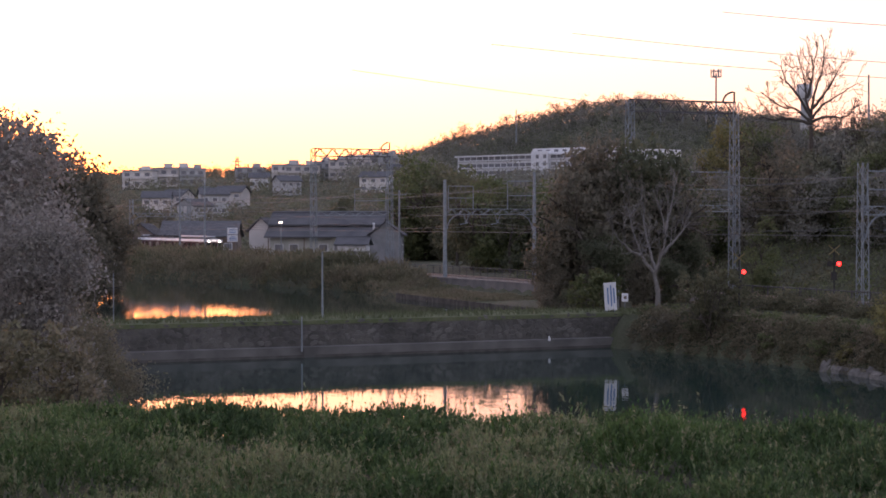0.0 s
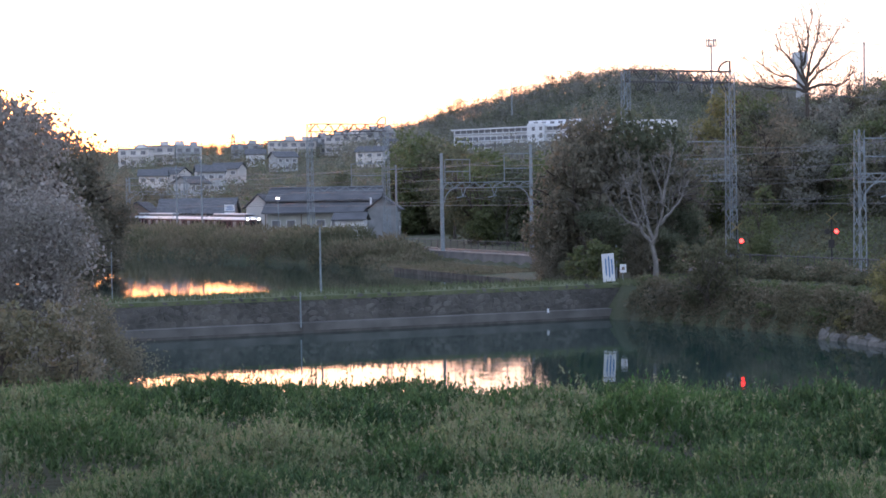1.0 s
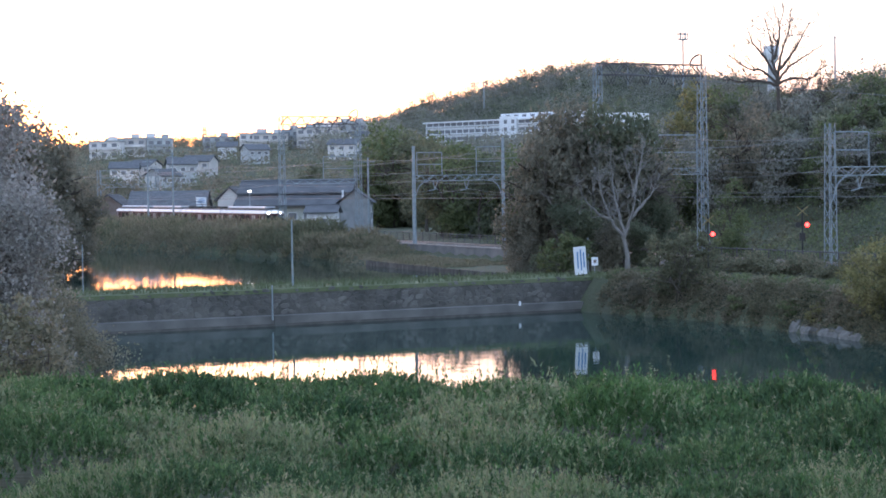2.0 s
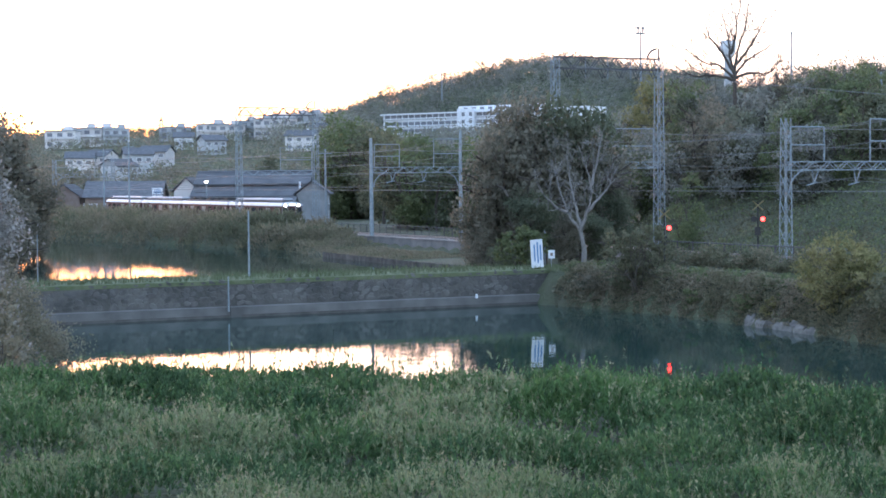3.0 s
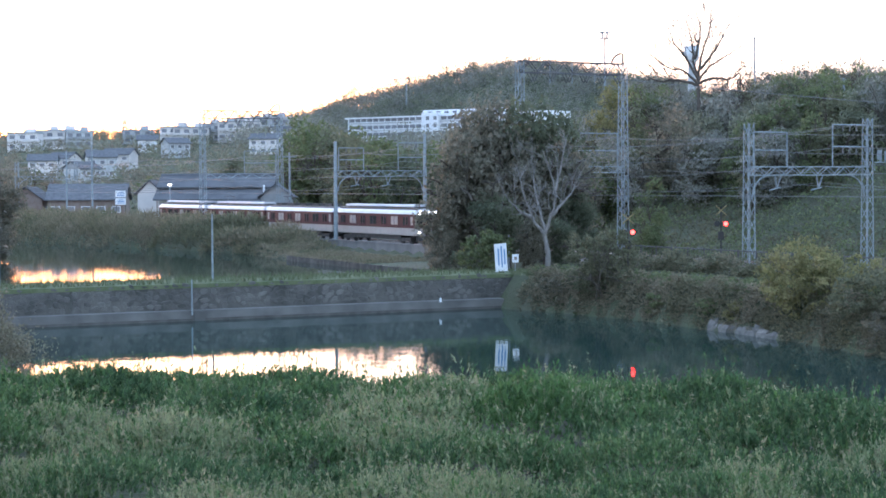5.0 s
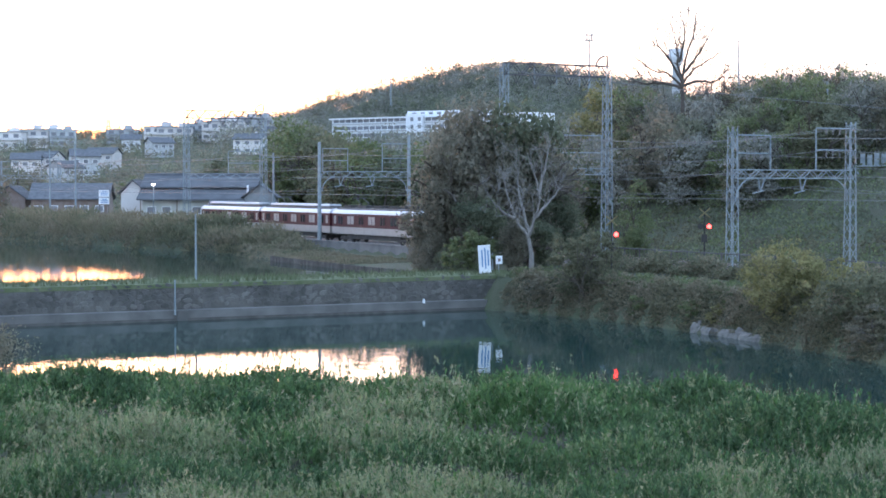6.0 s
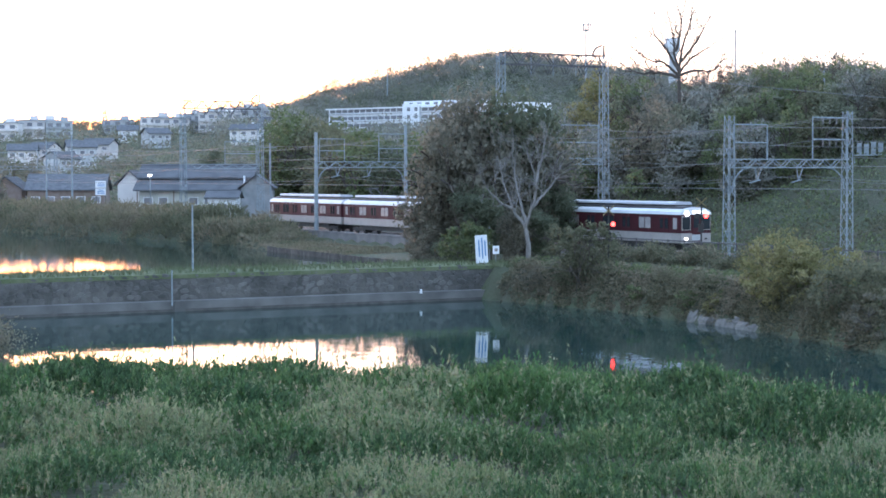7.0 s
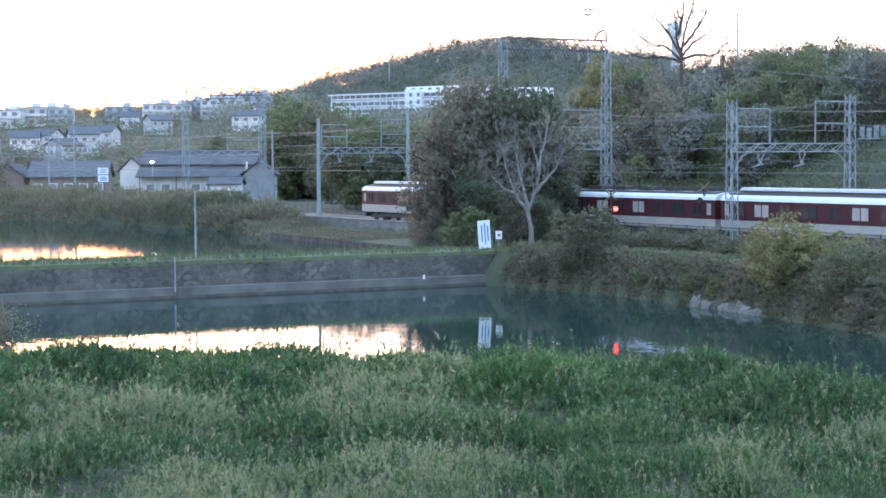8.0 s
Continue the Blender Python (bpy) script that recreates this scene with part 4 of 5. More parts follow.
fenceline = [tuple(rail(a, -6.9).xy) for a in range(88, 151, 8)]
strip("fence_scrub", "rank weeds along the wire fence", fenceline, 2100, 1.6, REED, 0.4, 0.09, 14)
strip("fence_scrub", "green weeds along the wire fence", fenceline, 1300, 1.4, LEAF_OLIVE, 0.6, 0.09, 15)


leftline = [(-21.0 - 0.09 * (y - 60), y) for y in (52, 58, 64, 70, 76, 82, 88, 93)]
strip("shore_scrub", "tangled dry scrub on the near shore", leftline, 2200, 2.3, REED, 0.7, 0.08, 18)
strip("shore_scrub", "brown scrub on the near shore", [(x - 1.2, y) for x, y in leftline], 1700, 3.0, LEAF_BROWN, 0.9, 0.08, 19)


def weeds():
    r2 = np.random.default_rng(21)
    m = 430
    my = np.sqrt(r2.uniform(9.5 ** 2, 34 ** 2, m))
    mx = r2.uniform(-0.37, 0.3, m) * my
    mr = r2.uniform(0.45, 1.05, m) * (0.6 + 0.55 * smooth(12, 22, my))
    mh = mr * r2.uniform(0.3, 0.72, m) * (1 - 0.52 * smooth(22, 28, my)) * (1 - 0.35 * smooth(0.1, 0.2, mx / my) * smooth(20, 28, my))
    big = r2.random(m) < 0.12
    mr, mh = np.where(big, mr * 1.35, mr), np.where(big, mh * 1.3, mh)
    patch = np.array([noise.noise((a * 0.55, b * 0.36, 2.0)) for a, b in zip(mx, my)]) + r2.normal(size=m) * 0.24
    front = 0.95 * smooth(23, 12, my) * (1 - 0.85 * smooth(-0.06, 0.1, mx / my))
    sort = np.where(patch + front > 0.42, 0, np.where(patch > 0.2, 2, np.where(patch - 0.3 * smooth(0.0, 0.16, mx / my) < -0.24, 3, 1)))
    n = 82000
    y = r2.uniform(10.5, 33, n)
    x = r2.uniform(-0.36, 0.29, n) * y
    top, which = mounds(x, y, mx, my, mr, mh)
    h = (top + 0.08) * (1 - 0.4 * r2.uniform(0, 1, n) ** 2.5)
    base = np.stack([x, y, ground_z(x, y) + h - 0.03], 1)
    safe = np.maximum(which, 0)
    lean = np.stack([(x - mx[safe]) / mr[safe], (y - my[safe]) / mr[safe], np.zeros(n)], 1) * np.where(which >= 0, 0.35, 0)[:, None]
    up = lean + r2.normal(size=(n, 3)) * 0.18 + np.array((0, 0, 1.0))
    up /= np.linalg.norm(up, axis=1)[:, None]
    near = 0.5 + 0.5 * smooth(11, 22, y)
    tall = (r2.uniform(0.08, 0.2, n) + 0.22 * (r2.random(n) < 0.05)) * (0.55 + 0.45 * near)
    stray = r2.random(n)
    kind = np.where(which >= 0, sort[safe], 1)
    kind = np.where(stray < 0.2, 1, np.where(stray > 0.88 + 0.08 * smooth(16, 26, y), 0, np.where(stray > 0.8, 2, kind)))
    for k, material, name, label in ((0, GRASS_PALE, "pale_weeds", "grey-green flowering weeds on the near bank"), (1, GRASS, "weeds", "dense green leafy weeds covering the near bank"),
                                     (2, GRASS_LUSH, "lush_weeds", "bright green young weeds on the near bank"), (3, GRASS_DEEP, "dark_weeds", "dark green bushy weeds on the near bank")):
        q = kind == k
        tris = leafy_shoots(r2, base[q], up[q], tall[q], 0.062 * near[q], 8)
        tagged(new(name, quads(name, tris, material)), label, "plants", kind="stuff")
    # long-bladed grass in tufts
    tufts = []
    for i in range(16):
        ty = r2.uniform(11, 30)
        tx = r2.uniform(-0.3, 0.26) * ty
        c = 130
        foot = np.stack([tx + r2.normal(size=c) * 0.13, ty + r2.normal(size=c) * 0.13, np.zeros(c)], 1)
        foot[:, 2] = ground_z(foot[:, 0], foot[:, 1])
        size = r2.uniform(0.3, 0.6, c) * (0.6 + 0.4 * smooth(11, 20, ty))
        tip = foot + np.stack([r2.normal(size=c) * 0.35 * size, r2.normal(size=c) * 0.35 * size, size], 1)
        w = np.stack([np.full(c, 0.008), r2.normal(size=c) * 0.004, np.zeros(c)], 1)
        mid = foot * 0.45 + tip * 0.55 + np.array((0, 0, 0.05))
        tufts.append(np.stack([foot, mid - w, tip, mid + w], 1))
    tagged(new("grass_tufts", quads("grass_tufts", np.concatenate(tufts), GRASS_LUSH)), "tufts of long bright green grass among the weeds", "grass", kind="stuff")
    # seed heads on thin stalks
    pick = ((kind == 0) & (r2.random(n) < 0.45) & (y < 24)) | ((r2.random(n) < 0.03) & (y < 27))
    q, u, t = base[pick], up[pick], (tall[pick] * r2.uniform(0.9, 1.6, pick.sum()))[:, None]
    q1 = q + u * t
    c, tris = len(q), []
    size = near[pick][:, None]
    for j in range(5):
        o = r2.normal(size=(c, 3)) * np.array((0.011, 0.011, 0.03)) * size
        d, e = r2.normal(size=(c, 3)) * 0.014 * size, r2.normal(size=(c, 3)) * 0.012 * size
        tris.append(np.stack([q1 + o - d, q1 + o + e, q1 + o + d + np.array((0, 0, 0.016))], 1))
    w = np.array((0.003, 0, 0))
    tris.append(np.stack([q - w, q + w, q1], 1))
    tagged(new("seed_heads", quads("seed_heads", np.concatenate(tris), SEED, 3)), "pale seed heads on thin stalks over the weeds", "plants", kind="stuff")


weeds()


# ---- sign, signals ----
def notice_sign():
    t = thing("notice_sign", "tall white notice board on posts, slightly leaning", "sign", pose(2.75, 125.3, 2.42, 0, -3.5, 24))
    part("board", Soup().box(0, 0, 1.1, 0.95, 0.05, 2.0), WHITE, t)
    for o in (-0.3, 0.3):
        part("post", Soup().tube((o, 0.06, -0.3), (o, 0.06, 1.9), 0.035), STEEL, t)
    for i, (xo, w) in enumerate(((0.28, 1.1), (0.05, 1.5), (-0.2, 1.2))):
        part("text_bar", Soup().box(xo, -0.03, 1.15, 0.1, 0.012, w), BLUE, t)
    s = thing("small_sign", "small square white sign on a post", "sign", pose(3.75, 126.0, 2.42, 0, 0, 24))
    part("board", Soup().box(0, 0, 1.0, 0.5, 0.04, 0.6), WHITE, s)
    part("mark", Soup().box(0, -0.026, 1.0, 0.22, 0.012, 0.22), BROWN_WALL, s)
    part("post", Soup().tube((0, 0.05, -0.3), (0, 0.05, 1.2), 0.03), STEEL, s)


notice_sign()


def crossing_signal(x, y, zlamp):
    z = float(ground_z(x, y))
    t = thing("crossing_signal", "level crossing signal with a lit red lamp and crossbuck", "signal", pose(x, y, z), "crossing signals")
    h = zlamp - z
    part("pole", Soup().tube((0, 0, -0.3), (0, 0, h + 1.3), 0.06, None, 8, True), BLACK, t)
    part("crossbar", Soup().box(0, -0.05, h, 0.75, 0.06, 0.08), BLACK, t)
    for s in (-1, 1):
        lamp = part("lamp_hood", Soup().tube((0.32 * s, -0.05, h), (0.32 * s, -0.22, h), 0.22, 0.22, 14, True), BLACK, t)
        part("lens", Soup().tube((0.32 * s, -0.221, h), (0.32 * s, -0.235, h), 0.16, 0.16, 14, True), LAMP_RED if s > 0 else BLACK, lamp, "lit red lens" if s > 0 else "")
        g = Soup()
        for a in (0, 1):
            g.tube((-0.4 * s, -0.03 - 0.03 * (s > 0), h + 0.65), (0.4 * s, -0.03 - 0.03 * (s > 0), h + 1.35), 0.06, None, 4)
        part("crossbuck_arm", g, YELLOW, t)
    part("control_box", Soup().box(0, 0.1, h - 0.9, 0.4, 0.3, 0.6), BLACK, t)


crossing_signal(plan_at(94, 128.8), 128.8, 8.8 - 28.1 * 0.1288)
crossing_signal(plan_at(147, 131.0), 131, 8.8 - 23.5 * 0.131)


# ---- houses ----
def house(x, y, w, d, h, roof_h, turn, wall, roof, label, z=None, windows=3, name="house"):
    z = float(ground_z(x, y)) - 0.1 if z is None else z
    t = thing(name, label, "house", pose(x, y, z, 0, 0, turn))
    part("wall", Soup().box(0, 0, h / 2, w, d, h), wall, t)
    o = 0.5
    g = Soup()
    e = d / 2 + o
    prof = [(-e, h - 0.12), (0, h + roof_h), (e, h - 0.12), (e, h + 0.06), (0, h + roof_h + 0.2), (-e, h + 0.06)]
    g.prism([prof[0], prof[1], prof[4], prof[5]], -w / 2 - o, w / 2 + o)
    g.prism([prof[1], prof[2], prof[3], prof[4]], -w / 2 - o, w / 2 + o)
    part("roof", g, roof, t)
    part("gable", Soup().prism([(-d / 2, h), (0, h + roof_h), (d / 2, h)], -w / 2, w / 2), wall, t)
    floors = 2 if h > 4.5 else 1
    for fl in range(floors):
        for i in range(windows):
            xw = (i + 0.5) / windows * w - w / 2
            win = part("window", Soup().box(xw, -d / 2 - 0.02, h * (fl + 0.55) / floors, min(1.7, w / windows * 0.6), 0.08, 1.2), WHITE, t)
            part("pane", Soup().box(xw, -d / 2 - 0.05, h * (fl + 0.55) / floors, min(1.5, w / windows * 0.5), 0.06, 1.0), WINDOW_GREY, win)
    return t


def station_building():
    t = thing("station_building", "long low building with a two-step weathered roof and cream walls", "building", pose(-39.8, 285, 2.2, 0, 0, -3))
    wide = 17.7
    part("wall", Soup().box(0, 0.3, 2.15, wide, 9.6, 4.3), CREAM_WALL, t)
    part("gable", Soup().prism([(-4.5, 4.3), (-2.6, 5.9), (0.6, 8.0), (5.1, 4.3)], -wide / 2, wide / 2), GREY_WALL, t)
    for name, prof in (("lower_roof", [(-5.9, 4.2), (-2.5, 5.9), (-2.5, 6.1), (-5.9, 4.4)]), ("upper_roof", [(-3.1, 6.15), (0.6, 8.2), (0.6, 8.4), (-3.1, 6.35)]), ("back_roof", [(0.6, 8.2), (5.8, 4.2), (5.8, 4.4), (0.6, 8.4)])):
        part(name, Soup().prism(prof, -wide / 2 - 0.7, wide / 2 + 0.7), TIN, t)
    part("ridge_cap", Soup().prism([(0.3, 8.36), (0.6, 8.55), (0.9, 8.36)], -wide / 2 - 0.75, wide / 2 + 0.75), TILE, t)
    for i in range(7):
        x = -7.4 + i * 2.45
        if i in (2, 5):
            part("door", Soup().box(x, -4.53, 1.2, 1.3, 0.08, 2.3), BROWN_WALL, t)
        else:
            win = part("window", Soup().box(x, -4.53, 2.6, 1.5, 0.08, 1.2), WHITE, t)
            part("pane", Soup().box(x, -4.58, 2.6, 1.3, 0.05, 1.0), WINDOW_GREY, win)
    for x in (-8.9, -3.0, 3.2):
        part("eave_post", Soup().box(x, -5.6, 2.1, 0.16, 0.16, 4.2), BROWN_WALL, t)
    part("chimney_pipe", Soup().tube((8.2, -4.6, 3.6), (8.2, -4.6, 6.6), 0.16, None, 8, True), WHITE, t)


station_building()
house(-33.6, 268, 4.4, 3.8, 3.2, 0.9, -3, WHITE, TIN, "small white lean-to shed beside the railway", windows=1, name="shed")
house(-29.6, 279, 2.6, 5.0, 4.6, 2.0, 87, GREY_WALL, TIN, "grey wooden gable annexe beside the railway", windows=1, name="annexe")
house(-51.0, 288, 5.0, 4.0, 5.2, 2.1, 86, PALE_WALL, TILE, "narrow pale house with a steep gable", windows=1)
house(-68, 318, 13.5, 8, 3.9, 2.7, 3, BROWN_WALL, TILE, "low brown wooden house with a tiled roof", windows=5)
house(-79.5, 322, 5.6, 6, 3.8, 2.3, 84, BROWN_WALL, TILE, "small brown house with its gable to the pond", windows=1)


def sign_board():
    t = thing("sign_board", "two-panel white roadside sign board on posts", "sign", pose(-56.8, 290, 2.2))
    for x in (-0.75, 0.75):
        part("post", Soup().tube((x, 0.1, -0.2), (x, 0.1, 5.8), 0.07, None, 6, True), DARK_STEEL, t)
    for z in (4.0, 5.25):
        panel = part("panel", Soup().box(0, 0, z, 1.75, 0.08, 1.1), WHITE, t)
        for k in (-0.25, 0.02, 0.27):
            part("text_bar", Soup().box(0.05, -0.05, z + k, 1.2 - 0.4 * (k > 0.2), 0.02, 0.12), BLUE, panel)


sign_board()
for b, d, w, h, turn, wall in ((-240, 510, 8, 5.5, 8, PALE_WALL), (-228, 525, 8, 5.2, -25, PALE_WALL), (-207, 505, 8, 6.4, 20, PLASTER), (-196, 540, 9, 5.2, -12, PALE_WALL), (-218, 470, 8, 5.0, 60, PLASTER), (-180, 640, 7, 4.5, 10, WHITE),
                               (-112, 600, 10, 5.2, -10, PALE_WALL), (-164, 600, 8, 5.0, 35, PLASTER), (-103, 640, 8, 5.5, 20, WHITE)):
    house(plan_at(b, d), d, w, w * 0.8, h, 1.9, turn, wall, TILE, "two-storey suburban house with a tiled roof")


def apartment_block(b, d, w, h, turn, wall):
    t = thing("apartment_block", "pale flat-roofed apartment block on the far ridge", "building", pose(plan_at(b, d), d, float(ground_z(plan_at(b, d), d)) - 0.5, 0, 0, turn), "buildings on the ridge")
    part("wall", Soup().box(0, 0, h / 2, w, 9, h), wall, t)
    part("roof", Soup().box(0, 0, h + 0.2, w + 0.8, 9.8, 0.4), PLASTER, t)
    part("stair_head", Soup().box(w * 0.2, 0, h + 1.2, 3.0, 3.4, 1.8), wall, t)
    floors, cols = max(2, int(h / 3.2)), max(3, int(w / 3.4))
    for fl in range(floors):
        part("balcony", Soup().box(0, -4.9, (fl + 0.12) * h / floors + 0.5, w - 0.6, 0.8, 0.9), wall, t)
        for i in range(cols):
            part("window", Soup().box((i + 0.5) / cols * w - w / 2, -4.52, (fl + 0.62) * h / floors, 2.0, 0.1, 1.4), WINDOW_GREY, t)


for b, d, w, h, turn, wall in ((-238, 850, 16, 9.5, 6, PALE_WALL), (-228, 860, 13, 9, -4, PALE_WALL), (-219, 850, 10, 8.5, 10, PLASTER), (-250, 840, 12, 9, 0, PALE_WALL), (-163, 850, 11, 8.5, -12, PALE_WALL), (-155, 845, 14, 8, 8, PALE_WALL),
                               (-144, 855, 10, 9, 0, PALE_WALL), (-136, 850, 14, 9, -8, PLASTER), (-127, 840, 17, 10, 5, PALE_WALL), (-116, 850, 16, 11, -5, PALE_WALL), (-107, 845, 12, 11, 6, PLASTER), (-185, 870, 12, 7, 4, PLASTER)):
    apartment_block(b, d - 155, w, h * 0.82, turn, wall)


# ---- school on the hill ----
def school():
    t = thing("school_building", "long white three-storey building on the wooded hill", "building", pose(-8, 758, 25.4, 0, 0, -36))
    part("wall", Soup().box(0, 0, 2.2, 98, 12, 20.4), WHITE, t)
    part("roof", Soup().box(0, 0, 12.7, 100, 14, 0.6), WHITE, t)
    part("penthouse", Soup().box(12, 2, 14.2, 44, 8, 2.4), WHITE, t)
    part("end_block", Soup().box(52, 3, 2.2, 11, 16, 22.4), WHITE, t)
    part("stair_tower", Soup().box(-2, -6.6, 7, 9, 2.0, 14), WHITE, t)
    for i in range(9):
        part("window", Soup().box(-6 + i * 4.4, -2.02, 14.3, 2.2, 0.1, 1.0), WINDOW_GREY, t)
    for fl in range(4):
        for i in range(3):
            part("window", Soup().box(48.6 + i * 3.4, -5.02, 2.3 + fl * 3.2, 2.2, 0.1, 1.5), WINDOW_GREY, t)
        part("ledge", Soup().box(0, -6.2, 0.75 + fl * 3.2, 97.5, 0.7, 0.3), PLASTER, t)
        for i in range(28):
            xw = -46.6 + i * 3.4
            if abs(xw + 2) > 4.6:
                part("window", Soup().box(xw, -6.02, 2.1 + fl * 3.2, 2.9, 0.12, 1.5), WINDOW_GREY, t)
        for o in (-3.2, 0.8):
            part("window", Soup().box(o, -7.62, 2.1 + fl * 3.2, 1.6, 0.1, 1.6), WINDOW_GREY, t)


school()


# ---- far woods ----
def far_wood(name, label, pts, h, leaf, seed, per=90, size=0.9):
    r2 = np.random.default_rng(seed)
    pts = np.array(pts, float)
    z = ground_z(pts[:, 0], pts[:, 1])
    hh = h * r2.uniform(0.55, 1.45, len(pts))
    c = np.stack([pts[:, 0], pts[:, 1], z + hh * 0.36], 1)
    c = np.repeat(c, 8, 0)
    c += r2.normal(size=c.shape) * h * np.array((0.2, 0.2, 0.26))
    me = quads(name, scatter_leaves(r2, c, np.full(len(c), h * 0.15), per // 8, size), leaf)
    tagged(new(name, me), label, "wood", kind="stuff")


p = []
for i in range(2600):
    y = rng.uniform(600, 930)
    x = rng.uniform(-0.13, 0.13) * y
    u, v = (x + 4) * 0.81 - (y - 760) * 0.59, (x + 4) * 0.59 + (y - 760) * 0.81
    if not (abs(u) < 64 and -38 < v < 12):
        p.append((x, y))
for i in range(700):
    y = rng.uniform(872, 925)
    p.append((rng.uniform(-0.11, 0.13) * y, y))
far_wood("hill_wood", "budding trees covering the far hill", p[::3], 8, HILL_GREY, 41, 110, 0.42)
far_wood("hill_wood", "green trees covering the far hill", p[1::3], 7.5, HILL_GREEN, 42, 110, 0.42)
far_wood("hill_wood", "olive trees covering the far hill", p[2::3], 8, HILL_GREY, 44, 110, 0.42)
p = [(rng.uniform(-0.33, -0.07), rng.uniform(330, 960)) for i in range(1900)]
p = [(b * d, d) for b, d in p]
far_wood("ridge_wood", "distant budding trees between the houses and on the ridge", p[::2], 5.2, LEAF_BROWN, 43, 64, 0.34)
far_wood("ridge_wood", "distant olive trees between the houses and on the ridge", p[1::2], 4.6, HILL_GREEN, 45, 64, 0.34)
p = [(b * 0.001 * d, d) for b, d in zip(rng.uniform(-300, -70, 420), rng.uniform(880, 930, 420))]
far_wood("ridge_wood", "thin line of trees along the far ridge", p, 6.5, LEAF_BROWN, 46, 90, 0.35)


# ---- walls and fences along the railway ----
def railway_walls():
    m = Matrix.Translation(rail(0)) @ Matrix.Rotation(TRACK_TURN, 4, "Z")
    w = thing("wall_retaining", "grey concrete retaining wall below the railway", "wall", m, kind="structure")
    for i in range(16):
        part("panel", Soup().box(19 + i * 3.6, -3.75, -0.7, 3.56, 0.35, 1.7), CONCRETE, w)
    part("coping", Soup().box(46, -3.75, 0.2, 57.6, 0.5, 0.12), CONCRETE, w)
    r = thing("wall_revetment", "low revetment of dark boards at the pond edge", "wall", kind="structure")
    for i in range(110):
        a = 44 + i * 0.42
        p = rail(a, float(shore_upper(a)) - 0.4)
        part("board", Soup().box(p.x, p.y, 1.2 + 0.03 * math.sin(i * 2.3), 0.33, 0.12, 1.3, TRACK_TURN), OLD_BOARD, r)
    for c, a0, a1, h, label in ((7.6, -8, 62, 1.2, "grey rail fence behind the tracks"), (-6.3, 90, 150, 1.85, "dark wire fence along the path")):
        f = thing("fence", label, "fence")
        n = int((a1 - a0) / 2.0)
        for i in range(n + 1):
            p = rail(a0 + i * 2.0, c, 0)
            p.z = 2.3
            part("post", Soup().tube(p, p + Vector((0, 0, h)), 0.05, None, 6, True), DARK_STEEL, f)
        if c < 0:
            bar = Soup().tube((0, 0, 0), (0, 0, h - 0.1), 0.016, None, 4).mesh("bar", DARK_STEEL)
            for i in range(200):
                p = rail(a0 + i * 0.3, c)
                part("bar", bar, DARK_STEEL, f, m=Matrix.Translation((p.x, p.y, 2.3)))
        for z in (0.25, 0.55, 0.85, h - 0.08):
            p, q = rail(a0, c), rail(a1, c)
            p.z = q.z = 2.3 + z
            part("rail", Soup().tube(p, q, 0.045 if z > 1 else 0.025, None, 5), DARK_STEEL, f)


railway_walls()


def mast(name, label, category, x, y, z0, z1, r):
    t = thing(name, label, category)
    part("pole", Soup().tube((x, y, z0), (x, y, z1), r, r * 0.7, 8, True), STEEL, t)
    return t


mast("white_post", "slim white post on the dam", "post", -16.7, 116.3, 2.3, 6.9, 0.075)
mast("thin_post", "thin bare pole on the dam", "post", -29.3, 110.2, 2.2, 5.6, 0.04)
mast("leaning_pole", "thin leaning stake beside the dam trees", "stake", plan_at(26, 130), 130, 2.2, 5.0, 0.05)
mast("drain_pipe", "pale pipe down the face of the dam", "pipe", -17.6, 113.1, 0.4, 2.7, 0.06)
mast("utility_pole", "slender utility pole above the wood", "pole", plan_at(166, 225), 225, 14, 27.4, 0.16)
mast("utility_pole", "slender utility pole above the wood", "pole", plan_at(216.5, 190), 190, 10, 20.0, 0.16)
mast("utility_pole", "distant pole on the hill crest", "pole", plan_at(-32, 860), 860, 48, 64, 0.35)
mast("street_lamp_pole", "street lamp pole beside the houses", "street lamp", -45.4, 271, 2.2, 8.9, 0.1)
lamp = new("street_lamp", Soup().box(-45.4, 270.7, 8.9, 0.5, 0.3, 0.22).mesh("street_lamp", LAMP_STREET))
tagged(lamp, "lit street lamp head above the railway", "lamp")


